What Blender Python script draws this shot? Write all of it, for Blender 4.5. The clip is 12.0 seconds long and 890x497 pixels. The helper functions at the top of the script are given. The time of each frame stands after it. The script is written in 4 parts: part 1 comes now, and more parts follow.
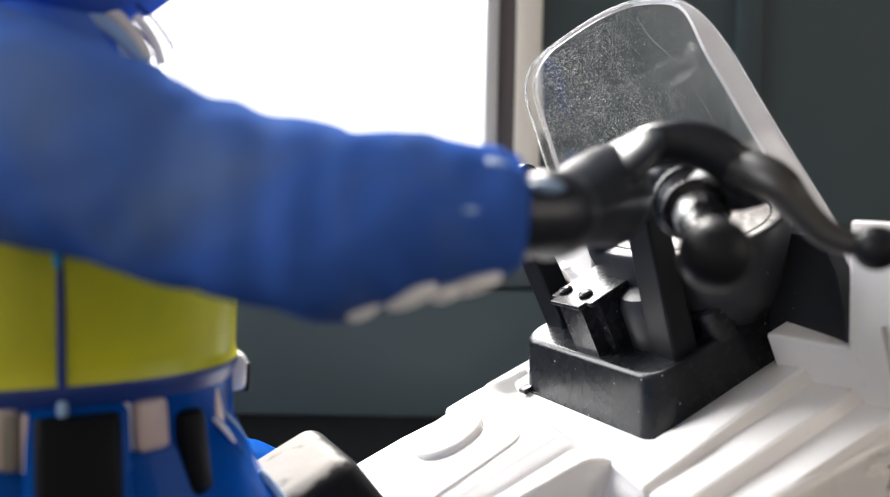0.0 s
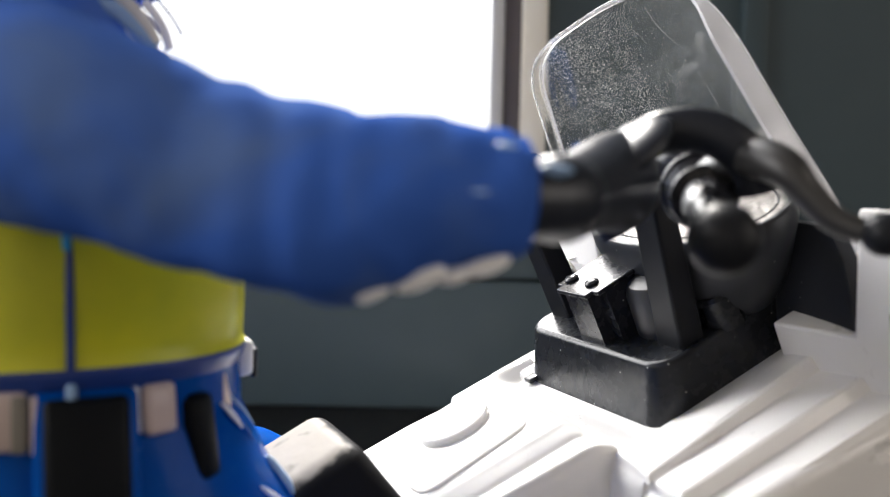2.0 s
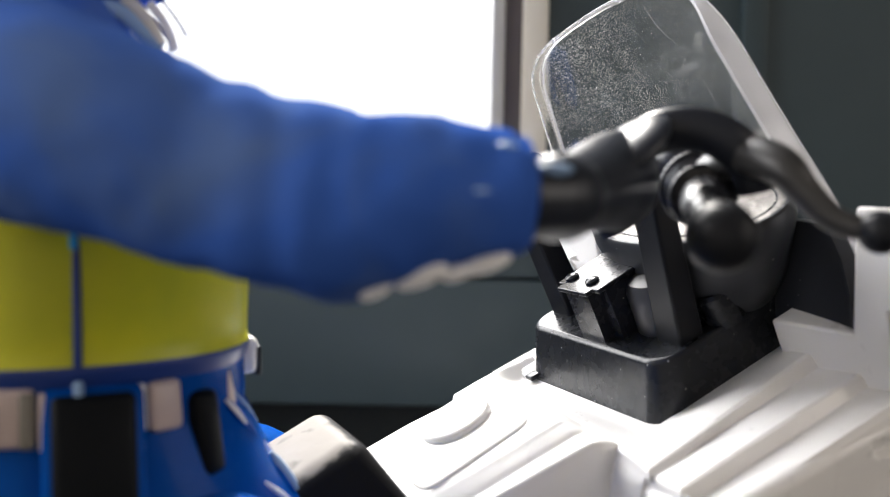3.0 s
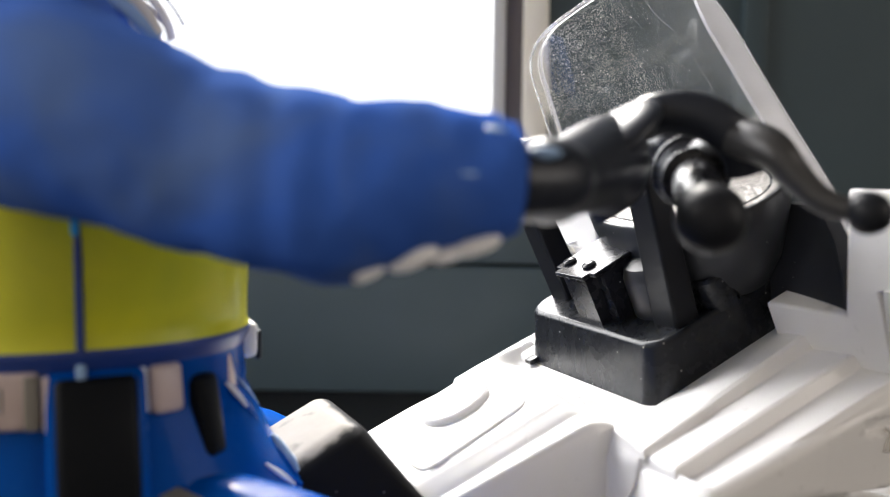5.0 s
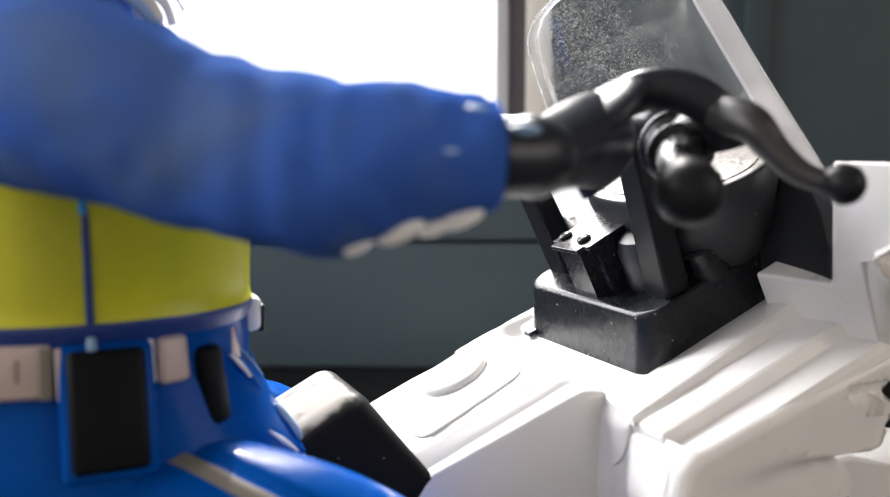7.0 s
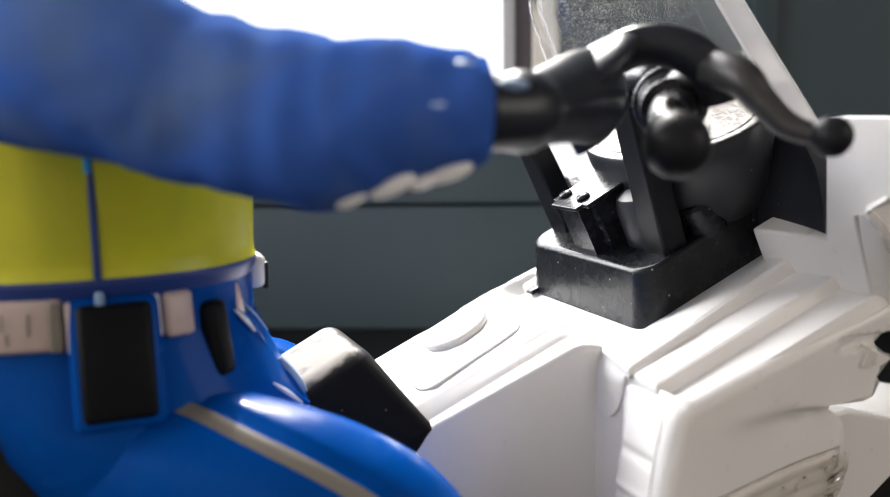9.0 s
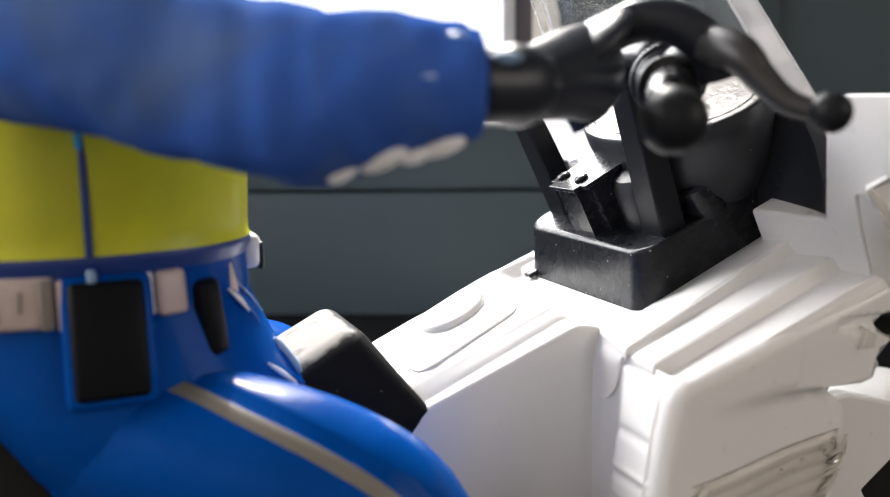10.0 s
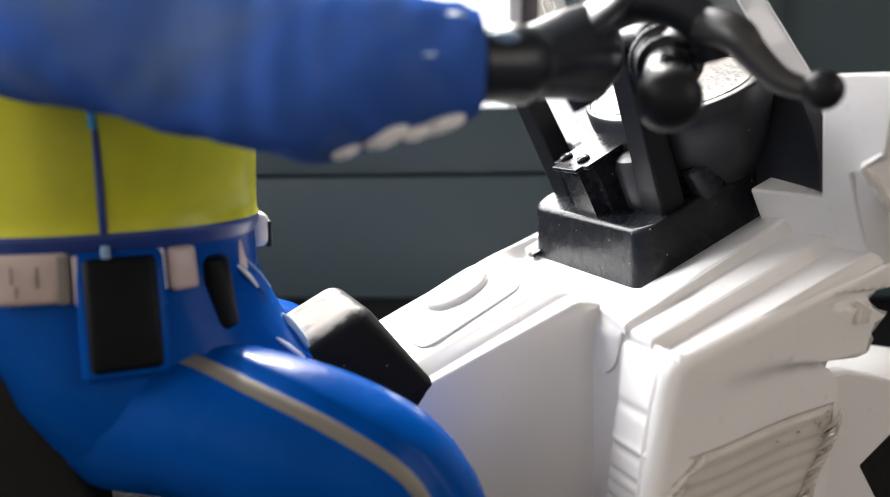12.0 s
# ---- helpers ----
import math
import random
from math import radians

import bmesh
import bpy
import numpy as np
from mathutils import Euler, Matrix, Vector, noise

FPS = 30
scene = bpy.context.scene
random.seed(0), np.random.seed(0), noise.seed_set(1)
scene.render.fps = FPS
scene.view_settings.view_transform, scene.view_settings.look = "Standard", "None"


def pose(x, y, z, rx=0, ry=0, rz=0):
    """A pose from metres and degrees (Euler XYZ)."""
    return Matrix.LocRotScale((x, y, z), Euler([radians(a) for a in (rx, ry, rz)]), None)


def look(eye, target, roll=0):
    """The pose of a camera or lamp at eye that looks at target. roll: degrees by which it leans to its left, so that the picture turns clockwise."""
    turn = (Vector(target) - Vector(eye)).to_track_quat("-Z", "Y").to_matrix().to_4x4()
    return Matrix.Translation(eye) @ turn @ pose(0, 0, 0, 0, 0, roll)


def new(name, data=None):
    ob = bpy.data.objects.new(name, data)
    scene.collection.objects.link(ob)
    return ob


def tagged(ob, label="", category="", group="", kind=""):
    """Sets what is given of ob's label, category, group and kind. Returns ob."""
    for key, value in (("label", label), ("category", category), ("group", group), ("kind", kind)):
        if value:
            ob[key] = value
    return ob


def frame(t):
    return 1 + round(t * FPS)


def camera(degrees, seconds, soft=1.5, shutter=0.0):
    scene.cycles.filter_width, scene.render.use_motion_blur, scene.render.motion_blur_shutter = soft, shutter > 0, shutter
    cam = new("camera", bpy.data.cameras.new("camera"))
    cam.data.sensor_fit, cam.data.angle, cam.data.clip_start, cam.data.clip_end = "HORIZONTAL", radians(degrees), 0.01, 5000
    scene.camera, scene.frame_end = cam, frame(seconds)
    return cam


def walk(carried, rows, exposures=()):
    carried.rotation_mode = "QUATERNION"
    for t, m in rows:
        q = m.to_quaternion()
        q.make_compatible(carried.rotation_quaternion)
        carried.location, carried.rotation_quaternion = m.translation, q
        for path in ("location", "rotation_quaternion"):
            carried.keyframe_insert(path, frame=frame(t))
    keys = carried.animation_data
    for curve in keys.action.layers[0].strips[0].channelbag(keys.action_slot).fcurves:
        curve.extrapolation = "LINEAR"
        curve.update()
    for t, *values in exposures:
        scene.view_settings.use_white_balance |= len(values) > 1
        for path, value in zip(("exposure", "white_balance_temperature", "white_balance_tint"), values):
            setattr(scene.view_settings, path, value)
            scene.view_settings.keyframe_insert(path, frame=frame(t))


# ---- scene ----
cam = camera(54.5, 12.0, soft=0.6)
# a phone held close: one fixed focus on the dashboard, small real aperture
cam.data.dof.use_dof = True
cam.data.dof.focus_distance = 0.160
cam.data.dof.aperture_fstop = 13.0
# seconds, x, y, z, yaw, pitch, roll
PATH = [
    (0, 0.00000, 0.00000, 0.15000, -0.000, -4.000, 0.900),
    (0.5, -0.00009, 0.00010, 0.14938, 0.144, -4.236, 1.020),
    (1, -0.00057, 0.00020, 0.14902, 0.016, -4.215, 1.109),
    (1.5, -0.00054, 0.00010, 0.14878, -0.019, -4.251, 1.126),
    (2, -0.00055, -0.00016, 0.14881, 0.202, -4.327, 1.086),
    (2.5, -0.00061, -0.00081, 0.14874, 0.236, -4.329, 1.008),
    (4.5, -0.00002, -0.00291, 0.14879, 0.629, -4.786, 0.728),
    (5, 0.00110, -0.00325, 0.14829, 0.792, -5.096, 0.526),
    (5.5, 0.00212, -0.00360, 0.14780, 0.923, -5.616, 0.310),
    (6, 0.00212, -0.00422, 0.14724, 0.903, -5.925, 0.328),
    (6.5, 0.00403, -0.00545, 0.14712, 1.488, -6.243, 0.057),
    (7, 0.00429, -0.00765, 0.14824, 1.816, -6.539, -0.195),
    (9, 0.00713, -0.01055, 0.14690, 2.917, -8.659, -0.772),
    (9.5, 0.00787, -0.01003, 0.14558, 3.048, -8.961, -0.674),
    (10, 0.00816, -0.00974, 0.14509, 3.122, -9.278, -0.748),
    (10.5, 0.00818, -0.00951, 0.14464, 3.185, -9.547, -0.712),
    (11, 0.00923, -0.01192, 0.14534, 3.629, -9.699, -0.925),
    (11.5, 0.00982, -0.01320, 0.14462, 3.918, -9.879, -1.048),
    (12, 0.00947, -0.01325, 0.14399, 3.847, -10.030, -0.968),
]
walk(cam, [(t, pose(x, y, z, 90 + p, 0, w) @ pose(0, 0, 0, 0, 0, r)) for t, x, y, z, w, p, r in PATH],
     exposures=[(0.0, 0.46), (2.5, 0.36), (4.5, 0.40), (5.5, 0.52), (6.5, 0.60), (9.5, 0.56), (12.0, 0.52)])

# ---- daylight and two added side lamps ----
world = bpy.data.worlds.new("sky")
scene.world = world
world.use_nodes = True
wn = world.node_tree.nodes
sky = wn.new("ShaderNodeTexSky")
sky.sky_type = "NISHITA"
sky.sun_disc = False
sky.dust_density = 1.5
SUN_EL, SUN_AZ = 44.0, -6.0     # height, and degrees from ahead (+y) towards the right
sky.sun_elevation = radians(SUN_EL)
sky.sun_rotation = radians(SUN_AZ)
wn["Background"].inputs[1].default_value = 0.15
world.node_tree.links.new(sky.outputs[0], wn["Background"].inputs[0])
sun = new("sun", bpy.data.lights.new("sun", "SUN"))
sun.data.energy, sun.data.angle, sun.data.color = 3.4, radians(0.6), (1.0, 0.95, 0.88)
d = Vector((math.sin(radians(SUN_AZ)) * math.cos(radians(SUN_EL)), math.cos(radians(SUN_AZ)) * math.cos(radians(SUN_EL)), math.sin(radians(SUN_EL))))
sun.matrix_world = look(d * 3, (0, 0, 0))
win = new("window_light", bpy.data.lights.new("window_light", "AREA"))
win.data.shape, win.data.size, win.data.size_y, win.data.energy = "RECTANGLE", 0.62, 0.335, 9.2
win.data.color = (1.0, 0.98, 0.965)
win.matrix_world = look((-0.30, 0.36, 0.405), (-0.30, -0.5, 0.20))
# unseen warm fill lamp added on the right
back = new("east_fill_light", bpy.data.lights.new("east_fill_light", "AREA"))
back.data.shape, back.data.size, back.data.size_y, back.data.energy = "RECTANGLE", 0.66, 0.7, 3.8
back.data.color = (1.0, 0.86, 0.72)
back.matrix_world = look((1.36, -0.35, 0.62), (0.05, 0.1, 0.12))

# unseen lamp added on the left, where the highlights point to a source
west = new("west_side_light", bpy.data.lights.new("west_side_light", "AREA"))
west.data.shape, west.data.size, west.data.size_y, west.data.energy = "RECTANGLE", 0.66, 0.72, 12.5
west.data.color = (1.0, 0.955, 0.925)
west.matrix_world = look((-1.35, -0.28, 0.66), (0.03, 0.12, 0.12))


# ---- materials ----
def material(name, color, rough=0.4, metal=0.0, grain=0.03, scale=400.0, bump=0.05, coat=0.0, dust=0.0, spec=0.5, dust_scale=1300.0, mottle=None):
    m = bpy.data.materials.new(name)
    m.use_nodes = True
    n, l = m.node_tree.nodes, m.node_tree.links
    b = n["Principled BSDF"]
    b.inputs["Metallic"].default_value = metal
    b.inputs["Coat Weight"].default_value = coat
    b.inputs["Coat Roughness"].default_value = 0.08
    b.inputs["Specular IOR Level"].default_value = spec
    tc = n.new("ShaderNodeTexCoord")
    fine, broad = n.new("ShaderNodeTexNoise"), n.new("ShaderNodeTexNoise")
    fine.inputs["Scale"].default_value, fine.inputs["Detail"].default_value = scale, 6
    broad.inputs["Scale"].default_value, broad.inputs["Detail"].default_value = scale / 9, 3
    for t in (fine, broad):
        l.new(tc.outputs["Object"], t.inputs["Vector"])
    ramp = n.new("ShaderNodeMapRange")
    ramp.inputs["To Min"].default_value, ramp.inputs["To Max"].default_value = 1 - grain * 4, 1 + grain * 4
    l.new(broad.outputs[0], ramp.inputs["Value"])
    mul = n.new("ShaderNodeMix")
    mul.data_type, mul.blend_type = "RGBA", "MULTIPLY"
    mul.inputs["Factor"].default_value = 1.0
    mul.inputs["A"].default_value = (*color, 1)
    l.new(ramp.outputs[0], mul.inputs["B"])
    out = mul.outputs["Result"]
    if mottle:      # cloudy patches of a second tone
        cloud = n.new("ShaderNodeTexNoise")
        cloud.inputs["Scale"].default_value, cloud.inputs["Detail"].default_value, cloud.inputs["Distortion"].default_value = 55.0, 4, 0.8
        l.new(tc.outputs["Object"], cloud.inputs["Vector"])
        edge = n.new("ShaderNodeMapRange")
        edge.inputs["From Min"].default_value, edge.inputs["From Max"].default_value = 0.42, 0.68
        l.new(cloud.outputs[0], edge.inputs["Value"])
        two = n.new("ShaderNodeMix")
        two.data_type = "RGBA"
        l.new(edge.outputs[0], two.inputs["Factor"])
        l.new(out, two.inputs["A"])
        two.inputs["B"].default_value = (*mottle, 1)
        out = two.outputs["Result"]
    rr = n.new("ShaderNodeMapRange")
    rr.inputs["To Min"].default_value, rr.inputs["To Max"].default_value = rough * 0.75, min(1.0, rough * 1.25)
    l.new(fine.outputs[0], rr.inputs["Value"])
    rout = rr.outputs[0]
    if dust:
        sp = n.new("ShaderNodeTexVoronoi")
        sp.inputs["Scale"].default_value = dust_scale
        l.new(tc.outputs["Object"], sp.inputs["Vector"])
        cut = n.new("ShaderNodeMapRange")
        cut.inputs["From Min"].default_value, cut.inputs["From Max"].default_value = 0.10, 0.20
        cut.inputs["To Min"].default_value, cut.inputs["To Max"].default_value = 1.0, 0.0
        l.new(sp.outputs["Distance"], cut.inputs["Value"])
        pick = n.new("ShaderNodeMapRange")
        pick.inputs["From Min"].default_value, pick.inputs["From Max"].default_value = 1 - dust, 1 - dust + 0.02
        bw = n.new("ShaderNodeSeparateColor")
        l.new(sp.outputs["Color"], bw.inputs[0])
        l.new(bw.outputs[0], pick.inputs["Value"])
        both = n.new("ShaderNodeMath")
        both.operation = "MULTIPLY"
        l.new(cut.outputs[0], both.inputs[0])
        l.new(pick.outputs[0], both.inputs[1])
        mx = n.new("ShaderNodeMix")
        mx.data_type = "RGBA"
        l.new(both.outputs[0], mx.inputs["Factor"])
        l.new(out, mx.inputs["A"])
        mx.inputs["B"].default_value = (0.55, 0.53, 0.48, 1)
        out = mx.outputs["Result"]
    l.new(out, b.inputs["Base Color"])
    l.new(rout, b.inputs["Roughness"])
    if bump:
        bp = n.new("ShaderNodeBump")
        bp.inputs["Strength"].default_value, bp.inputs["Distance"].default_value = bump, 0.0004
        l.new(fine.outputs[0], bp.inputs["Height"])
        l.new(bp.outputs[0], b.inputs["Normal"])
    return m


WHITE = material("white_plastic", (0.80, 0.79, 0.78), 0.30, grain=0.006, bump=0.02, coat=0.22, spec=0.45)
BLACK = material("black_plastic", (0.014, 0.0155, 0.019), 0.27, grain=0.08, bump=0.10, dust=0.06, spec=0.24, dust_scale=1000.0)
BLACK_SATIN = material("black_satin_plastic", (0.014, 0.015, 0.020), 0.27, grain=0.08, bump=0.08, dust=0.03, spec=0.3, dust_scale=1000.0)
MATT_BLACK = material("matt_black_plastic", (0.011, 0.012, 0.015), 0.42, grain=0.05, bump=0.0, spec=0.14)
# black made lighter to stand for veiling light in the lens
POD_BLACK = material("veil_lifted_black_plastic", (0.024, 0.026, 0.031), 0.36, grain=0.08, bump=0.05, dust=0.02, spec=0.3)
GRIP_BLACK = material("grey_black_grip_plastic", (0.022, 0.022, 0.023), 0.45, grain=0.05, bump=0.0, spec=0.6)
GLOVE_BLACK = material("glossy_black_glove", (0.017, 0.020, 0.028), 0.31, grain=0.04, bump=0.0, spec=0.24)
RUBBER = material("black_rubber", (0.012, 0.012, 0.012), 0.75, grain=0.05, bump=0.15, spec=0.2)
SILVER = material("scuffed_silver_foil", (0.33, 0.31, 0.29), 0.40, metal=0.7, grain=0.2, scale=900, bump=1.0)
POUCH = material("matt_black_paint", (0.003, 0.004, 0.006), 0.5, grain=0.06, bump=0.1, spec=0.12)
BLUE = material("blue_painted_plastic", (0.045, 0.122, 0.47), 0.6, grain=0.10, scale=260, bump=0.05, coat=0.0, spec=0.0, mottle=(0.085, 0.148, 0.35))
BRIGHT_BLUE = material("glossy_blue_plastic", (0.0003, 0.056, 0.290), 0.26, grain=0.10, scale=220, bump=0.40, coat=0.025, spec=0.04)
NAVY = material("navy_paint", (0.006, 0.032, 0.19), 0.35, grain=0.03)
YELLOW = material("yellow_green_paint", (0.60, 0.59, 0.012), 0.36, mottle=(0.50, 0.52, 0.015), grain=0.02, bump=0.04)
# collar paint; also the painted glints on hem, sleeve and cuff
PALE_BLUE = material("pale_blue_paint_and_glint", (0.22, 0.34, 0.52), 0.45, grain=0.06)
CYAN = material("cyan_paint", (0.01, 0.30, 0.65), 0.35)
BELT = material("pale_pink_grey_belt_paint", (0.50, 0.40, 0.37), 0.35, grain=0.03)
STRIPE = material("grey_stripe_paint", (0.17, 0.155, 0.13), 0.40, grain=0.03)
WALL = material("dark_green_grey_wall", (0.026, 0.044, 0.052), 0.55, grain=0.05, scale=60, bump=0.05)
LOW_WALL = material("near_black_lower_wall", (0.007, 0.009, 0.010), 0.6, grain=0.05, scale=60, bump=0.05, spec=0.2)
WALL_PALE = material("pale_room_plaster", (0.50, 0.46, 0.41), 0.8, grain=0.04, scale=40)
FRAME_MAT = material("grey_aluminium", (0.45, 0.45, 0.45), 0.4, metal=0.2, grain=0.03, scale=120)
SEAL = material("brown_grey_seal", (0.085, 0.072, 0.078), 0.6, grain=0.03, scale=120)
CREAM = material("cream_painted_trim", (0.62, 0.59, 0.52), 0.5, grain=0.02, scale=100)
TABLE = material("dark_table_top", (0.022, 0.021, 0.021), 0.5, grain=0.08, scale=60, bump=0.1)
REFLECTOR = material("dull_silver_reflector", (0.80, 0.76, 0.71), 0.35, metal=0.0, grain=0.06, scale=300)


def clear_plastic(name, tint, rough, scratch):
    m = bpy.data.materials.new(name)
    m.use_nodes = True
    n, l = m.node_tree.nodes, m.node_tree.links
    b = n["Principled BSDF"]
    b.inputs["Base Color"].default_value = (*tint, 1)
    b.inputs["Roughness"].default_value = rough
    b.inputs["Transmission Weight"].default_value = 1.0
    b.inputs["IOR"].default_value = 1.45
    if scratch:
        tc = n.new("ShaderNodeTexCoord")

        def math_node(op, a, b):
            q = n.new("ShaderNodeMath")
            q.operation = op
            for i, v in enumerate((a, b)):
                if isinstance(v, float):
                    q.inputs[i].default_value = v
                else:
                    l.new(v, q.inputs[i])
            return q.outputs[0]

        def ranged(value, a, b, c, e):
            q = n.new("ShaderNodeMapRange")
            for i, v in enumerate((a, b, c, e)):
                q.inputs[i + 1].default_value = v
            l.new(value, q.inputs[0])
            return q.outputs[0]

        def specks(scale, r, share):
            """Round specks in a share of the cells, each of its own size."""
            sp = n.new("ShaderNodeTexVoronoi")
            sp.inputs["Scale"].default_value = scale
            l.new(tc.outputs["Object"], sp.inputs["Vector"])
            rgb = n.new("ShaderNodeSeparateColor")
            l.new(sp.outputs["Color"], rgb.inputs[0])
            size = ranged(rgb.outputs[1], 0.0, 1.0, r * 0.5, r * 1.3)
            near = math_node("LESS_THAN", sp.outputs["Distance"], size)
            return math_node("MULTIPLY", near, ranged(rgb.outputs[0], 1 - share, 1.04 - share, 0.0, 1.0))

        def cloud(scale, a, b, c, e):
            q = n.new("ShaderNodeTexNoise")
            q.inputs["Scale"].default_value, q.inputs["Detail"].default_value = scale, 5
            l.new(tc.outputs["Object"], q.inputs["Vector"])
            return ranged(q.outputs[0], a, b, c, e)

        side = n.new("ShaderNodeVectorMath")      # the far half is dustier; the near half's veil paints in haze and reflection
        side.operation = "DOT_PRODUCT"
        side.inputs[1].default_value = (-0.438, 0.899, 0.0)
        l.new(tc.outputs["Object"], side.inputs[0])
        far = ranged(side.outputs["Value"], -0.016, 0.014, 0.10, 1.0)
        fine = math_node("MULTIPLY", specks(4600.0, 0.34, 0.62), math_node("MULTIPLY", cloud(110.0, 0.34, 0.62, 0.15, scratch * 0.65), far))
        grit = math_node("MULTIPLY", specks(2400.0, 0.22, 0.20), math_node("MULTIPLY", cloud(150.0, 0.3, 0.6, 0.3, scratch), far))
        near_haze_sheen = ranged(side.outputs["Value"], -0.022, 0.006, 0.065, 0.010)
        veil = math_node("MULTIPLY", near_haze_sheen, cloud(60.0, 0.3, 0.7, 0.5, 1.5))
        total = math_node("MINIMUM", math_node("ADD", veil, math_node("MAXIMUM", fine, grit)), 0.95)
        dust = n.new("ShaderNodeBsdfDiffuse")
        dust.inputs["Color"].default_value = (0.72, 0.73, 0.72, 1)
        mx = n.new("ShaderNodeMixShader")
        l.new(total, mx.inputs[0])
        l.new(b.outputs[0], mx.inputs[1])
        l.new(dust.outputs[0], mx.inputs[2])
        l.new(mx.outputs[0], n["Material Output"].inputs["Surface"])
    return m


def moulded_clear(name, tint, veil):
    """Milky clear plastic: part of the light passes straight on, the rest is scattered or mirrored."""
    m = material(name, tint, 0.16, grain=0.05, scale=500, bump=0.25, coat=0.3)
    m.node_tree.nodes["Principled BSDF"].inputs["Alpha"].default_value = veil
    return m


CLEAR = clear_plastic("scratched_clear_plastic", (0.96, 0.97, 0.97), 0.03, 0.95)
GLASSY = clear_plastic("clear_moulded_plastic", (0.95, 0.93, 0.90), 0.04, 0.0)
# pale tone stands for the window's reflection on the screen's folded border
EDGE_CLEAR = moulded_clear("clear_plastic_edge_sheen", (0.74, 0.73, 0.76), 0.38)
HAZE = moulded_clear("milky_clear_plastic", (0.70, 0.69, 0.70), 0.20)
LENS = moulded_clear("clear_ribbed_plastic", (0.78, 0.74, 0.69), 0.42)

# vinyl with ragged wear on its upward face, its lit tone painted in
WORN_LIT = material("worn_and_lit_black_vinyl", (0.007, 0.007, 0.008), 0.55, grain=0.10, scale=260, bump=0.25, dust=0.015, spec=0.12)
wnod, wlnk = WORN_LIT.node_tree.nodes, WORN_LIT.node_tree.links
bare = wnod["Principled BSDF"]
shell = bare.inputs["Base Color"].links[0].from_socket
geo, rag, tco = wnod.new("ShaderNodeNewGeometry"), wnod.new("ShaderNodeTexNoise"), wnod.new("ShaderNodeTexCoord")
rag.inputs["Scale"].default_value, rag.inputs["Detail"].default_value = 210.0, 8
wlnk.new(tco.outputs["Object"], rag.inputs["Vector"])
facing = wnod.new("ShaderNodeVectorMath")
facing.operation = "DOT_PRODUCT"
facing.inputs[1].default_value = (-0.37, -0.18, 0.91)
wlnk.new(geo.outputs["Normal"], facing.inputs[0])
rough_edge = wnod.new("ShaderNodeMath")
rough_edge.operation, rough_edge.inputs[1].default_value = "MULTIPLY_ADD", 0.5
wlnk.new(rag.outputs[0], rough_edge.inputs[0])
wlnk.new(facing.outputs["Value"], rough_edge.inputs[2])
top_tone = wnod.new("ShaderNodeMapRange")
top_tone.inputs["From Min"].default_value, top_tone.inputs["From Max"].default_value = 1.06, 1.20
wlnk.new(rough_edge.outputs[0], top_tone.inputs["Value"])
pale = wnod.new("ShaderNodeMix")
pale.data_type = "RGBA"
wlnk.new(top_tone.outputs[0], pale.inputs["Factor"])
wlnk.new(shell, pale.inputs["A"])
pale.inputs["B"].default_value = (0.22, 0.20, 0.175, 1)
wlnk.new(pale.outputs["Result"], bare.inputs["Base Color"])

GLARE = bpy.data.materials.new("bright_overcast_distance")
GLARE.use_nodes = True
gn = GLARE.node_tree.nodes
gn.remove(gn["Principled BSDF"])
glow = gn.new("ShaderNodeEmission")
glow.inputs["Color"].default_value, glow.inputs["Strength"].default_value = (0.97, 0.98, 1.0, 1), 1.6
GLARE.node_tree.links.new(glow.outputs[0], gn["Material Output"].inputs["Surface"])

# ---- frames of reference (millimetres) ----
MM = Matrix.Diagonal((0.001, 0.001, 0.001, 1))
BIKE = pose(0.0295, 0.121, 0.107, 0, -24, 26) @ MM    # x along the rising tank, y to the machine's left, z off the deck
LEVEL = MM                                            # plain world axes
HEAD = math.radians(26)
LF = Vector((-math.sin(HEAD), math.cos(HEAD), 0))
YC = 30.0                                             # middle of the machine across
MID = Vector((29.5, 121.0, 0)) + LF * YC              # a point under the middle line, in world millimetres


def part(name, bm, mat, parent=None, label="", frame_of=BIKE, angle=38, crisp=False):
    """One mesh object out of a bmesh in millimetres of the given frame, under its thing."""
    bm.transform(frame_of)
    if parent is not None:
        bm.transform(Matrix.Translation(-parent.matrix_basis.translation) if parent.parent is None else Matrix.Translation(-parent.parent.matrix_basis.translation))
    bmesh.ops.recalc_face_normals(bm, faces=bm.faces)
    me = bpy.data.meshes.new(name)
    bm.to_mesh(me)
    bm.free()
    for p in me.polygons:
        p.use_smooth = True
    me.set_sharp_from_angle(angle=radians(angle))
    for m in (mat if isinstance(mat, (list, tuple)) else [mat]):
        me.materials.append(m)
    ob = new(name, me)
    ob.parent = parent
    if crisp:
        ob.modifiers.new("flat_faces", "WEIGHTED_NORMAL").keep_sharp = True
    return tagged(ob, label) if label else ob


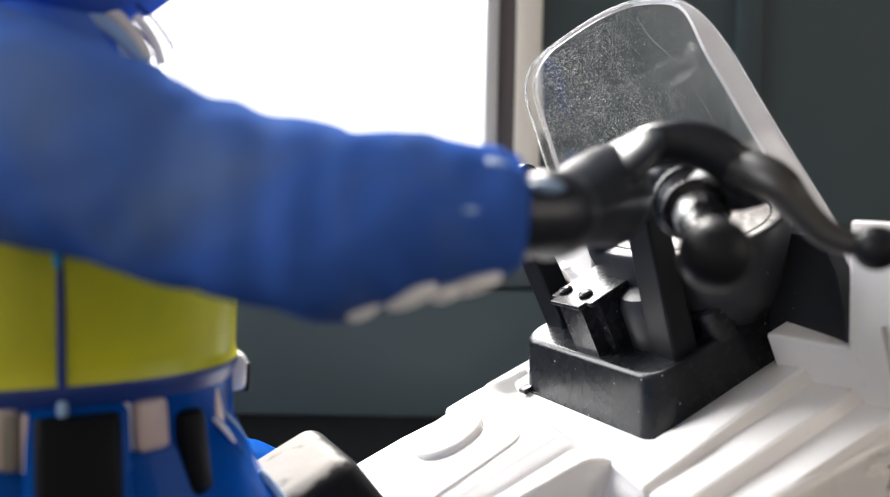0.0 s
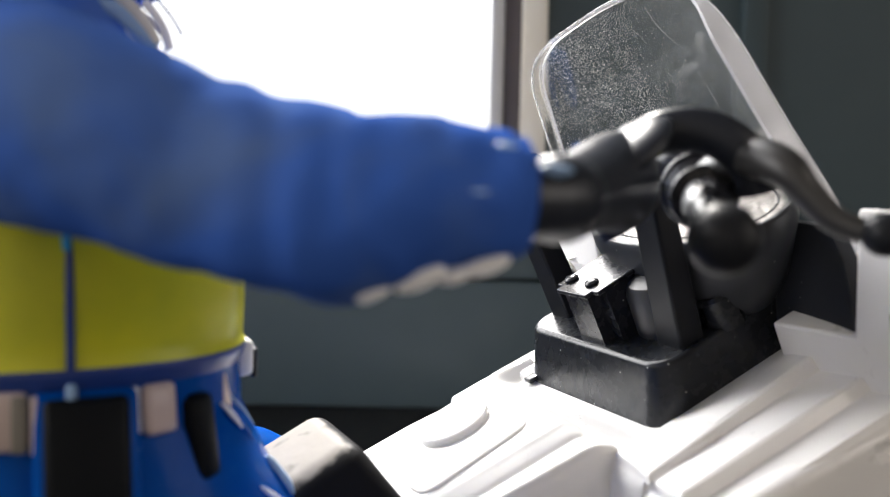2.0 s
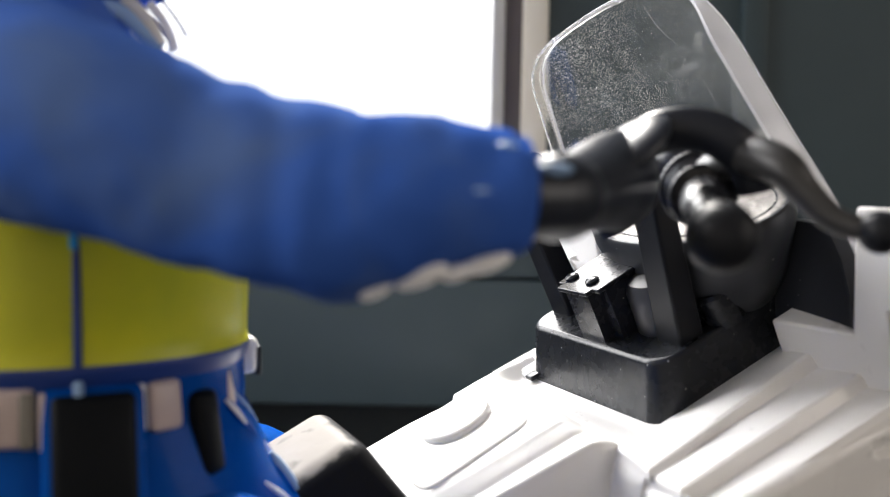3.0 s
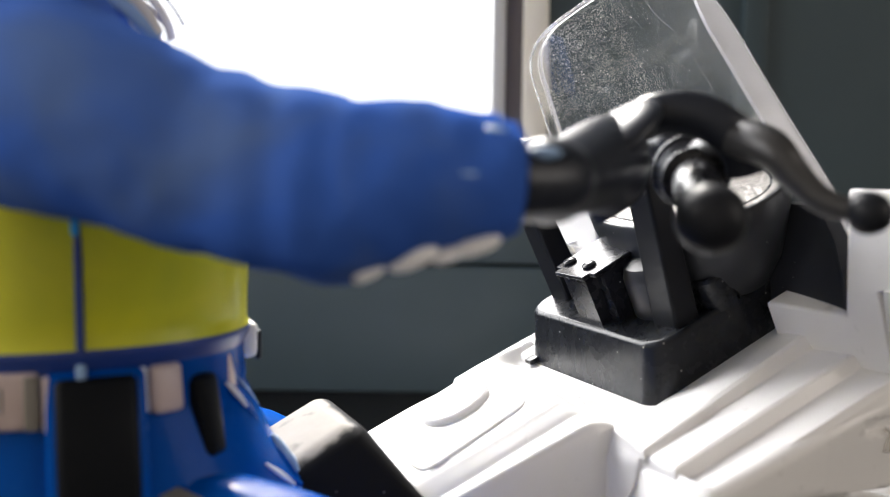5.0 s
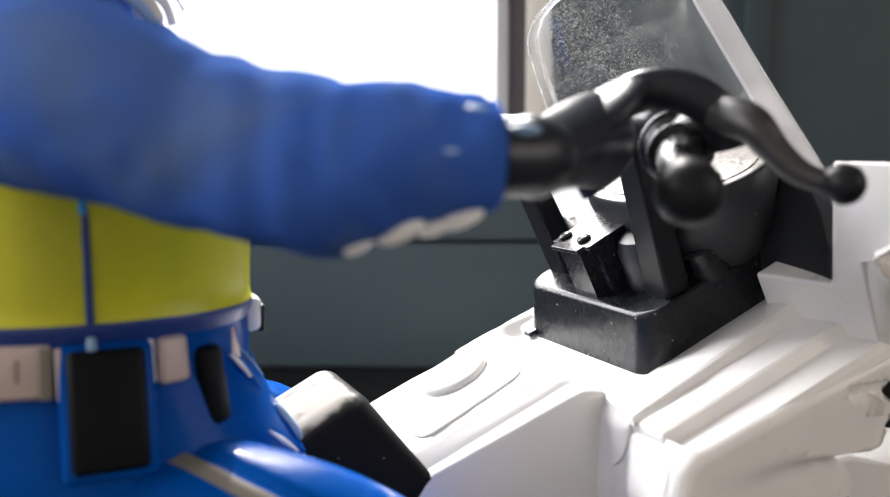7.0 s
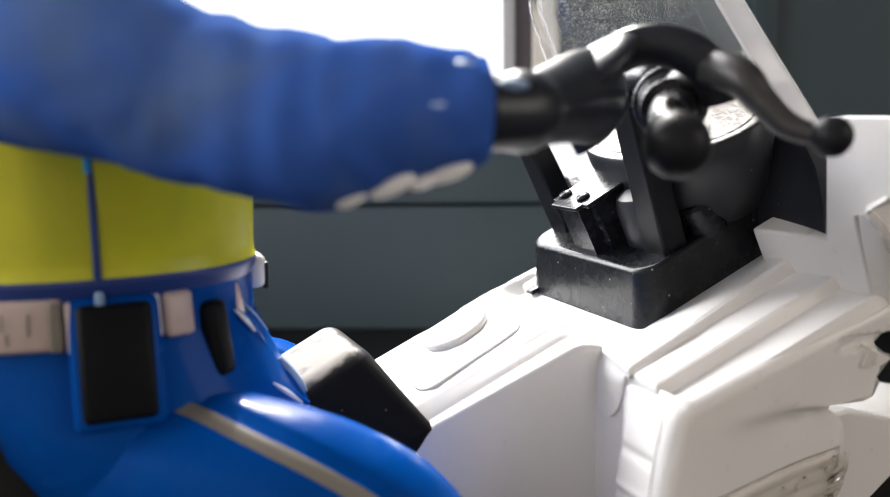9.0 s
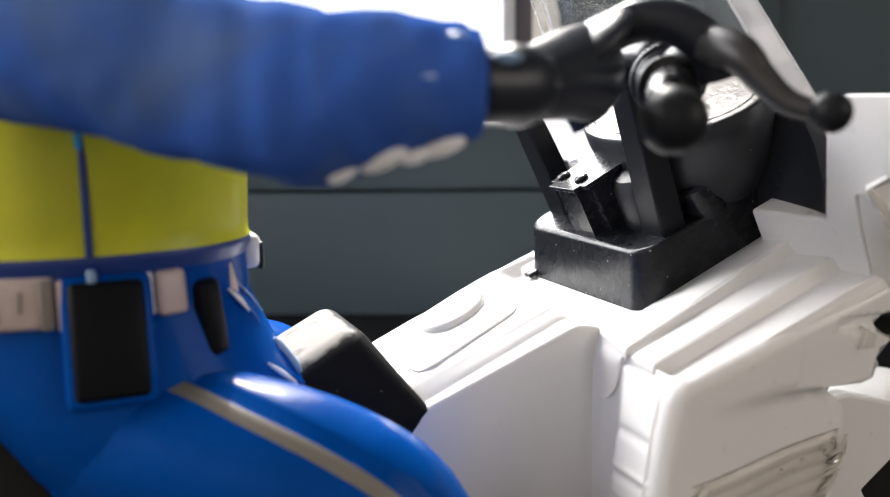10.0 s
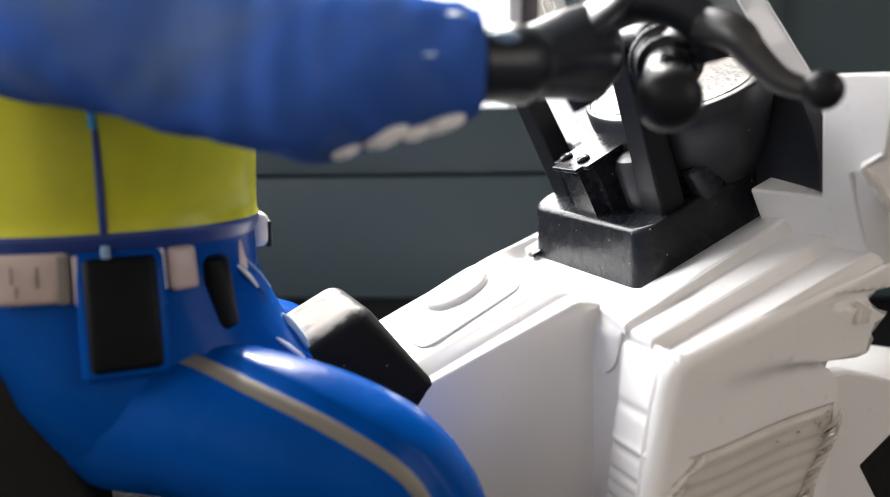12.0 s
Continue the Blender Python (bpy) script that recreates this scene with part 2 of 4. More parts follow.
def box(x0, x1, y0, y1, z0, z1, bevel=0.0, seg=2, shear=0.0, taper=0.0, bm=None):
    """A box; shear leans it along x with height, taper draws its top in on all sides."""
    bm2 = bmesh.new()
    vs = []
    for z in (z0, z1):
        k = taper if z == z1 else 0.0
        for x, y in ((x0 + k, y0 + k), (x1 - k, y0 + k), (x1 - k, y1 - k), (x0 + k, y1 - k)):
            vs.append(bm2.verts.new((x + shear * (z - z0), y, z)))
    for f in ((3, 2, 1, 0), (4, 5, 6, 7), (0, 1, 5, 4), (1, 2, 6, 5), (2, 3, 7, 6), (3, 0, 4, 7)):
        bm2.faces.new([vs[i] for i in f])
    if bevel:
        bmesh.ops.bevel(bm2, geom=bm2.edges[:], offset=bevel, segments=seg, affect="EDGES", profile=0.5)
    return merge(bm, bm2)


def merge(bm, other, index=0):
    """Adds the faces of one bmesh to another and returns it."""
    if bm is None:
        for f in other.faces:
            f.material_index = index
        return other
    table = {v: bm.verts.new(v.co) for v in other.verts}
    for f in other.faces:
        g = bm.faces.new([table[v] for v in f.verts])
        g.material_index = index
    other.free()
    return bm


def spline(points, n):
    """Catmull-Rom through tuples of any length."""
    wide = max(len(q) for q in points)
    p = [np.array([*q, *[q[-1]] * (wide - len(q))], float) for q in points]
    p = [2 * p[0] - p[1]] + p + [2 * p[-1] - p[-2]]
    out = []
    for i in range(1, len(p) - 2):
        for k in range(n):
            t = k / n
            a, b, c, e = p[i - 1], p[i], p[i + 1], p[i + 2]
            out.append(0.5 * (2 * b + (c - a) * t + (2 * a - 5 * b + 4 * c - e) * t * t + (3 * b - a - 3 * c + e) * t ** 3))
    out.append(p[-2])
    return out


def tube(points, n=6, sides=20, bm=None, index=0, wrinkle=0.0, wave=0.25, up=(0, 0, 1), stripe=None, twist=(0.0, 0.0, 0.0)):
    """A closed tube through (x, y, z, radius[, radius2]) points; wrinkle folds its skin."""
    bm = bm or bmesh.new()
    rows = spline(points, n)
    rings = []
    for i, r in enumerate(rows):
        c = Vector(r[:3])
        a, b = Vector(rows[max(i - 1, 0)][:3]), Vector(rows[min(i + 1, len(rows) - 1)][:3])
        t = (b - a).normalized()
        side = t.cross(Vector(up)).normalized()
        top = side.cross(t)
        r2 = r[4] if len(r) > 4 else r[3]
        ring = []
        for k in range(sides):
            w = 2 * math.pi * (k + twist[0] + twist[1] * i + twist[2] * math.sin(math.pi * min(1.0, max(0.0, (i - 10) / 24)))) / sides
            dirn = side * (r[3] * math.cos(w)) + top * (r2 * math.sin(w))
            if stripe and k == stripe[1] + 1:
                dirn *= 0.955
            if wrinkle:
                q = c + dirn
                fold = math.sin(wave * i * 1.5 + 1.9 * math.sin(w + 0.13 * i)) * 0.42 + noise.noise(q * 0.11) * 1.5 + noise.noise(q * 0.33) * 0.8
                dirn += dirn.normalized() * wrinkle * fold
            ring.append(bm.verts.new(c + dirn))
        rings.append(ring)
    for p, q in zip(rings, rings[1:]):
        for k in range(sides):
            j = (k + 1) % sides
            bm.faces.new((p[k], p[j], q[j], q[k])).material_index = index
    if stripe:      # (first side, last side, first row, last row, material): a painted band along the limb
        for i in range(stripe[2], stripe[3]):
            for k in range(stripe[0], stripe[1]):
                for f in rings[i][k].link_faces:
                    if rings[i + 1][k] in f.verts and rings[i][(k + 1) % sides] in f.verts:
                        f.material_index = stripe[4]
    bm.faces.new(rings[0][::-1]).material_index = index
    bm.faces.new(rings[-1]).material_index = index
    return bm


def ball(centre, r, bm=None, index=0, squash=(1, 1, 1), seg=24):
    b2 = bmesh.new()
    bmesh.ops.create_uvsphere(b2, u_segments=seg, v_segments=seg // 2, radius=1)
    for v in b2.verts:
        v.co = Vector(centre) + Vector((v.co.x * r * squash[0], v.co.y * r * squash[1], v.co.z * r * squash[2]))
    return merge(bm, b2, index)


def lathe(profile, origin, axis, sides=32, bm=None, index=0):
    """Turns (distance along the axis, radius) pairs about an axis."""
    b2 = bmesh.new()
    ax = Vector(axis).normalized()
    s = ax.cross(Vector((0.31, 0.17, 0.93))).normalized()
    u = ax.cross(s)
    rings = []
    for d0, r in profile:
        c = Vector(origin) + ax * d0
        rings.append([b2.verts.new(c + (s * math.cos(2 * math.pi * k / sides) + u * math.sin(2 * math.pi * k / sides)) * max(r, 0.01)) for k in range(sides)])
    for p, q in zip(rings, rings[1:]):
        for k in range(sides):
            j = (k + 1) % sides
            b2.faces.new((p[k], p[j], q[j], q[k]))
    b2.faces.new(rings[0][::-1])
    b2.faces.new(rings[-1])
    return merge(bm, b2, index)


def thing(name, at, label, category, group=""):
    e = new(name)
    e.empty_display_size = 0.02
    e.matrix_basis = Matrix.Translation(at)
    return tagged(e, label, category, group)


# ---- the room ----
def slab(name, x0, x1, y0, y1, z0, z1, mat, label, category, bevel=0.0):
    return tagged(part(name, box(x0, x1, y0, y1, z0, z1, bevel), mat, None, "", LEVEL), label, category, "", "structure")


WY = 285.0
SILL, HEADZ, WL, WR = 140.0, 620.0, -640.0, 12.0
# the lower wall has a darker tone than the panels above it
slab("wall_north", WL - 700, 1400, WY + 12, WY + 60, -700, 70, LOW_WALL, "near-black lower wall behind the table", "wall")
slab("wall_panel", WL - 700, 1400, WY + 1, WY + 60, 73, 116.3, WALL, "dark green-grey panel under the window", "wall panel", 0.8)
slab("wall_panel", WL - 700, 1400, WY + 1, WY + 60, 117.4, SILL, WALL, "dark green-grey panel strip below the sill", "wall panel", 0.8)
slab("wall_east_of_window", 30.0, 1400, WY, WY + 60, SILL, HEADZ, WALL, "dark green-grey wall beside the window", "wall")
slab("wall_west_of_window", WL - 700, WL, WY, WY + 60, SILL, HEADZ, WALL, "dark green-grey wall beside the window", "wall")
slab("wall_over_window", WL - 700, 1400, WY, WY + 60, HEADZ, 1500, WALL, "dark green-grey wall over the window", "wall")
slab("window_frame", WR, 16.2, WY - 4, WY + 30, SILL, HEADZ, FRAME_MAT, "grey aluminium window frame", "window frame", 0.6)
slab("window_seal", 16.2, 21.9, WY - 2, WY + 30, SILL, HEADZ, SEAL, "brown-grey rubber window seal", "window seal", 0.6)
slab("window_trim", 21.9, 30.0, WY - 6, WY + 30, SILL, HEADZ, CREAM, "cream painted window trim", "window trim", 1.0)
slab("wall_batten", 93.0, 101.0, WY - 3, WY + 2, SILL, HEADZ, WALL, "dark batten on the wall", "trim", 0.8)
# unseen walls with openings added for the two side lamps
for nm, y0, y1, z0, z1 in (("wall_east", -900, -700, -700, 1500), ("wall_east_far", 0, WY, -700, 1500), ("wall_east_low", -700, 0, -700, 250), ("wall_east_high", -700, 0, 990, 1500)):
    slab(nm, 1400, 1460, y0, y1, z0, z1, WALL_PALE, "pale plaster wall round the opening for the east lamp", "wall")
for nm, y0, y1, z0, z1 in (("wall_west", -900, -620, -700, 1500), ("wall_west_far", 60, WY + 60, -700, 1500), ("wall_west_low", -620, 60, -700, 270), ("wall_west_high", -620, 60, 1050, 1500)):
    slab(nm, WL - 760, WL - 700, y0, y1, z0, z1, WALL_PALE, "beige plaster wall round the opening for the west lamp", "wall")
# wall and ceiling out of view; their pale tone is set for bounce light
slab("wall_south", WL - 760, 1460, -960, -900, -700, 1500, WALL_PALE, "pale plaster wall", "wall")
slab("ceiling", WL - 760, 1460, -960, WY + 60, 1500, 1560, WALL_PALE, "pale plaster ceiling", "ceiling")
slab("floor", WL - 760, 1460, -960, WY + 60, -760, -700, TABLE, "dark floor", "floor")
slab("backdrop", -45000, 30000, 30000, 30200, -6000, 11000, GLARE, "bright hazy distance outside the window", "backdrop")
table = thing("table", (0.1, 0.05, -0.70), "dark table under the toy motorcycle", "table")
part("tabletop", box(-500, 600, -250, 280, -30, 0, 3), TABLE, table, "", LEVEL)
for tx in (-470, 570):
    for ty in (-220, 250):
        part("leg", box(tx - 20, tx + 20, ty - 20, ty + 20, -700, -30, 2), TABLE, table, "", LEVEL)

# ---- the toy motorcycle ----
bike = thing("toy_motorcycle", (0.016, 0.148, 0.0), "white and black plastic toy police motorcycle on a dark table", "toy motorcycle")
SIDE = pose(0.01635, 0.14796, 0, 0, 0, 26) @ MM       # level machine axes: x ahead, y left, z up, from the middle line


def mirrored(profile):
    """The other half of a (y, z) outline, about the machine's middle."""
    return profile + [(2 * YC - y, z) for y, z in profile[::-1]]


def loft(rings, closed=True, caps=True, bm=None, index=0):
    """Skins rows of points."""
    bm = bm or bmesh.new()
    rows = [[bm.verts.new(p) for p in r] for r in rings]
    n = len(rows[0])
    for a, b in zip(rows, rows[1:]):
        for k in range(n if closed else n - 1):
            j = (k + 1) % n
            bm.faces.new((a[k], a[j], b[j], b[k])).material_index = index
    if caps and closed:
        bm.faces.new(rows[0][::-1]).material_index = index
        bm.faces.new(rows[-1]).material_index = index
    return bm


def ease(v):
    v = min(1.0, max(0.0, v))
    return v * v * (3 - 2 * v)


def soften(bm, offset, seg=2, least=25):
    """Rounds the edges that are sharper than so many degrees."""
    bmesh.ops.recalc_face_normals(bm, faces=bm.faces)
    sharp = [e for e in bm.edges if len(e.link_faces) == 2 and e.calc_face_angle(0) > radians(least)]
    bmesh.ops.bevel(bm, geom=sharp, offset=offset, segments=seg, affect="EDGES", profile=0.5, clamp_overlap=True)
    return bm


# deck round the dashboard with two long steps on either side; the flanks hang below
def deck_ring(x, k, sink=0.0):
    half = [(2.0, -30.0), (-2.0, -22.0), (-9.5, -12.0), (-12.5 - 1.65 * k, -6.6 - 1.5 * k), (-12.9 - 1.8 * k, -4.4 - 1.5 * k), (-12.6 - 1.85 * k, -3.2 - 1.5 * k), (-11.9 - 1.9 * k, -2.3 - 1.5 * k),
            (-7.3 - 0.7 * k, -2.0 - 1.5 * k), (-6.5 - 0.7 * k, 0.05 - 1.7 * k), (-6.0 - 0.7 * k, 0.35 - 1.75 * k), (-1.0 + 1.2 * k, 0.30 - 1.75 * k), (-0.2 + 1.2 * k, 1.0), (0.5 + 1.2 * k, 1.3),
            (4.5, 1.3 - 0.2 * k), (9.2, 0.0 - 0.3 * k), (10.4, -0.4 - 0.3 * k), (10.6, -2.0)]
    ring = mirrored(half)
    ring = [(y - 6.0 * min(1.0, (y - 45) / 15) if y > 45 else y, z - (sink if z > -8 else 0.0) - (1.0 if y > 47 else 0.0)) for y, z in ring]      # the far side is narrower and lower
    return [(x + 0.25 * (z + 3) + (10.0 * (1 - k) if y > 47 else 0.0), y, z) for y, z in ring]


# the rear ends of the steps roll over
rings = [deck_ring(-1.5, 0.0, 1.3), deck_ring(-1.45, 0.0, 0.65), deck_ring(-1.2, 0.0, 0.22), deck_ring(-0.6, 0.0, 0.02)]
part("fairing_deck", soften(loft(rings + [deck_ring(-0.8 + 42 * i / 8, i / 8) for i in range(1, 9)]), 0.42, 4, 22), WHITE, bike, "glossy white stepped fairing", crisp=True)


# tank: crowned top, a lit sill along the shoulder under a steep little wall, flat side
def tank_ring(x, k):
    dz = -1.7 * (1 - k)
    ze, ye, yw = 4.8 + dz, 8.5 + 7.6 * (1 - k), 12.6 + 4.7 * (1 - k)
    yt, zt = yw + 2.0 + 0.6 * k, 6.5 + 0.75 * dz
    half = [(7.3, -62), (7.4, -26), (7.4 + 0.55 * (ye - 7.9), -9), (ye - 0.75, ze - 2.4), (ye - 0.45, ze - 1.1), (ye - 0.1, ze - 0.4), (ye + 0.5, ze - 0.05), (yw - 0.5, ze), (yw, ze + 0.2),
            (yw + 0.5, ze + 0.8), (yt - 0.3, zt - 0.45), (yt + 0.1, zt - 0.1), (yt + 0.7, zt + 0.15), (max(19.5, yt + 1.6), 7.45 + dz), (24, 8.0 + dz * 0.9), (28, 8.2 + dz * 0.8)]
    # the far shoulder is drawn in as the tank rises
    fe = 8.2 + 2.65 * (ze - 3.1) + 2.2 * ease((k - 0.6) / 0.4)
    ft = max(fe + 2.0, 13.9 + 2.65 * (zt - 5.2) + 2.2 * ease((k - 0.6) / 0.4))
    far = [(7.3, -62), (7.4, -26), (7.4 + 0.55 * (fe - 7.9), -9), (fe - 0.75, ze - 2.4), (fe - 0.45, ze - 1.1), (fe - 0.1, ze - 0.4), (fe + 0.4, ze - 0.05), (ft - 1.5, ze), (ft - 1.2, ze + 0.2),
           (ft - 0.8, ze + 0.8), (ft - 0.3, zt - 0.45), (ft + 0.1, zt - 0.1), (ft + 0.7, zt + 0.15), (max(19.5, ft + 1.6), 7.45 + dz), (24, 8.0 + dz * 0.9), (28, 8.2 + dz * 0.8)]
    ring = half + [(2 * YC - y, z) for y, z in far[::-1]]
    return [(x + 0.445 * min(0.0, z - 3.0), y, z) for y, z in ring]


def tank_top(x, y):
    """Height of the tank's crown."""
    k = min(1.0, max(0.0, (x + 42) / 39.6))
    dz, e = -1.7 * (1 - k), abs(y - YC)
    pts = ((0, 8.2 + dz * 0.8), (2, 8.2 + dz * 0.8), (7, 7.95 + dz * 0.9), (12, 7.3 + dz), (14.4, 6.6 + dz))
    for (a0, z0), (a1, z1) in zip(pts, pts[1:]):
        if e <= a1:
            return z0 + (z1 - z0) * (e - a0) / (a1 - a0)
    return pts[-1][1]


def tank_nose(x, s):
    """The tank's outline where its top runs down to the deck: s is the share of its height that is left."""
    return [(x + 0.445 * min(0.0, z - 3.0), y, 2.1 + (z - 2.1) * s if z > 2.1 else z) for _, y, z in tank_ring(x, 1)]


part("fuel_tank", soften(loft([tank_ring(-64, -0.25)] + [tank_ring(-42 + 39.6 * i / 8, i / 8) for i in range(8)] + [tank_ring(-3.6, 0.97), tank_nose(-2.6, 0.94), tank_nose(-1.7, 0.80), tank_nose(-0.9, 0.62), tank_nose(-0.3, 0.46), tank_nose(0.7, 0.12)]), 0.22, 2, 40), WHITE, bike, "glossy white fuel tank", crisp=True)


# bridge from tank to dashboard: one smooth skin with rounded borders
def bridge_rear(y):
    if y < 9.3:
        return -1.1 + 1.0 * (y + 0.6) / 9.9
    return -0.8 if y < 51.0 else -5.4


def bridge_z(x, y):
    crown = 2.1 + 0.36 * (tank_top(-2.4, y) - 2.1) * ease((min(y, 60 - y) - 8.6) / 5.0)
    z = 2.15 + (crown - 2.15) * (1 - ease((x + 0.8) / 4.6))
    z -= 3.4 * ease((x - 0.5) / 8.5) * ease((y - 2) / 8.0) * ease((54.5 - y) / 4.0) + 0.8 * (1 - ease((y + 0.4) / 5.0))
    border = min(y + 0.6, 55.0 - 0.10 * max(0.0, x) - y)
    if y < 8.6 or y > 51.0:
        border = min(border, (x - bridge_rear(y)) * (1.0 if y < 8.6 else 0.6))
    r = 1.0
    if border < r:
        z -= r - math.sqrt(max(0.0, r * r - (r - max(0.0, border)) ** 2))
    return z


def tongue_drop(y):
    """How far the bridge's rear lip hangs down at y: a rounded tongue over the knee notch."""
    e = (y - 5.2) / 4.6
    return 0.3 + 8.4 * math.sqrt(max(0.0, 1 - e * e))


bm = bmesh.new()
cols = []
for j in range(144):
    y = -0.6 + 55.6 * j / 143
    x0, x1 = bridge_rear(y), 13.5
    xs = [x0 + (x1 - x0) * (i / 40) ** 1.3 for i in range(41)]
    top = [(x, min(y, 55.0 - 0.10 * max(0.0, x)), bridge_z(x, y)) for x in xs]
    lip = []
    if y < 9.8:      # the lip runs on straight down and curls under
        drop = tongue_drop(y)
        xe, _, ze = top[0]
        lip = [(xe + 2.4 - 0.41 * drop, y, ze - 0.91 * drop + 0.2), (xe - 0.41 * drop - 0.06 * (drop - 0.3), y, ze - 0.91 * drop - 0.2)]
        lip += [(xe - 0.41 * q - 0.10 * (drop - 0.3) * ease(q / 1.6), y, ze - 0.91 * q) for q in (drop * (1 - m / 8) ** 1.2 for m in range(8))]
    else:
        lip = [(x0 - 0.4, y, -3.0)] * 10
    cols.append([bm.verts.new(p) for p in lip + top])
for p, q in zip(cols, cols[1:]):
    for k in range(len(p) - 1):
        bm.faces.new((p[k], p[k + 1], q[k + 1], q[k]))
bmesh.ops.remove_doubles(bm, verts=bm.verts[:], dist=0.001)
part("tank_bridge", bm, WHITE, bike, "", BIKE, 60)
# filler block added to close a dark gap at the step ends
part("fairing_filler", box(-0.6, 6.0, -3.2, 2.5, -6.0, -0.2, 0.4, 3), WHITE, bike)
# dark slot beside the base, put in as a black block
part("base_slot_dark", soften(box(8.6, 11.0, 47.0, 49.4, -0.8, 0.15, 0), 0.3, 3), BLACK, bike)


def rounded(cx, cy, hx, hy, power, n=56):
    return [(cx + hx * math.copysign(abs(math.cos(w)) ** (2 / power), math.cos(w)), cy + hy * math.copysign(abs(math.sin(w)) ** (2 / power), math.sin(w))) for w in (2 * math.pi * k / n for k in range(n))]


def lid(cx, cy, hx, hy, power, heights):
    """A low raised panel that follows the tank's crown: (inset, height) rings from the foot up."""
    rings = []
    for inset, h in heights:
        rings.append([(x, y, tank_top(x, y) + h) for x, y in rounded(cx, cy, hx - inset, hy - inset, power)])
    bm = loft(rings)
    bm.faces.ensure_lookup_table()
    return bm


cover_rings = [(0.0, -0.3), (0.0, 0.12), (0.2, 0.28), (0.7, 0.32), (4.0, 0.34), (8.0, 0.34)]
part("tank_cover", lid(-16.8, YC, 10.8, 10.8, 9.0, cover_rings), WHITE, bike)
part("tank_cap", lid(-14.4, 31.2, 6.3, 5.7, 2.2, [(0.0, 0.2), (0.0, 0.9), (0.35, 1.35), (1.0, 1.5), (3.0, 1.55)]), WHITE, bike, "raised oval button of white plastic")

# front fairing: one rear face that stands up from the steps, with a ledge and a tall shoulder beside the windscreen
for s in (0, 1):
    def f(y, s=s):
        return y if s == 0 else 2 * YC - 12 - y
    wide = 19.0 * s
    face = [(34.2, 6.5, 6.9), (36.2, -7.3, 5.9), (41.0, -9.4, 24.9), (42.6, -21.8 - wide, 24.0), (38.9, -19.3 - wide, 11.7), (36.9, -14.0, 10.0), (36.6, -13.6, 2.0), (36.5, -13.4, -6.5), (36.0, -5.5, -9.0), (35.4, 7.4, -6.0)]
    led = bmesh.new()
    near = [led.verts.new((x, f(y), z)) for x, y, z in face]
    deep = [led.verts.new((x + 12, f(y + 0.8), z - (0.6 if i < 2 else 7.5 if i < 4 else 0.0))) for i, (x, y, z) in enumerate(face)]
    for c in ((0, 9, 8, 1), (1, 8, 7, 6), (1, 6, 5), (1, 5, 4, 2), (4, 3, 2)):
        led.faces.new([near[i] for i in c])
        led.faces.new([deep[i] for i in c[::-1]])
    for i in range(len(face)):
        j = (i + 1) % len(face)
        led.faces.new((near[i], near[j], deep[j], deep[i]))
    part("fairing_shoulder", soften(led, 0.7, 4, 35), WHITE, bike, "white fairing face with ledge and shoulder", crisp=True)
    # cheek that turns forward from the face's outer edge, with a clear strip on its border
    inner = [(38.9, -19.0, 12.4), (37.3, -14.2, 10.2), (37.0, -13.8, 6.0), (36.9, -13.6, 2.0), (36.8, -13.5, -2.0), (36.8, -13.4, -6.5)]
    outer = [(38.0, -19.3, 12.9), (35.8, -17.2, 11.8), (37.2, -17.4, 8.6), (38.4, -17.3, 5.0), (39.6, -16.8, 0.5), (40.4, -16.2, -6.0)]
    cheek = loft([[(x, f(y), z) for x, y, z in inner], [(0.5 * (a + d), f(0.5 * (b + e) - 0.35), 0.5 * (c + g)) for (a, b, c), (d, e, g) in zip(inner, outer)], [(x, f(y), z) for x, y, z in outer],
                  [(x + 1.5, f(y + 1.0), z) for x, y, z in outer], [(x + 3.5, f(y + 3.0), z) for x, y, z in inner]], closed=False)
    part("fairing_cheek", cheek, WHITE, bike, "", BIKE, 60)
    part("shoulder_trim", tube([(36.2, f(-17.4), 11.6, 0.45), (37.0, f(-17.7), 9.4, 0.8), (37.9, f(-17.7), 7.4, 0.6), (38.4, f(-17.6), 5.2, 0.75), (38.9, f(-17.3), 3.0, 0.35)], 6, 10), LENS, bike, "clear plastic edging strip")

# dashboard base, battery box, posts
db = loft([[(9.2, 9.6, -3.5), (50, 9.6, -3.5), (50, 51.6, -3.5), (9.2, 51.6, -3.5)], [(14.2, 10.2, 8.3), (50, 10.2, 8.7), (50, 51.6, 8.9), (14.2, 51.6, 8.6)]])
bmesh.ops.bevel(db, geom=[e for e in db.edges if abs(e.verts[0].co.z - e.verts[1].co.z) > 2 and e.verts[0].co.x < 20], offset=4.5, segments=7, affect="EDGES", profile=0.5)
part("dashboard_base", soften(db, 0.9, 4, 40), BLACK, bike, "dusty black dashboard base", crisp=True)
BOX = [(15.0, 24.6), (30.8, 24.6), (30.8, 37.0), (15.0, 36.3)]
bb = loft([[(x + 0.45 * (7.0 - z) / 12 + 0.6, y, z + 0.057 * (x - 14.2)) for x, y in BOX] for z in (7.0, 18.3)])
bmesh.ops.bevel(bb, geom=[e for e in bb.edges if abs(e.verts[0].co.z - e.verts[1].co.z) > 5], offset=2.4, segments=8, affect="EDGES")
battery = part("battery_box", bb, BLACK_SATIN, bike, "black box with riveted lid", crisp=True)
bb = loft([[(x, y, z + 0.057 * (x - 14.2)) for x, y in ((14.2, 24.1), (31.4, 24.1), (31.4, 37.4), (14.2, 36.4))] for z in (18.1, 18.95)])
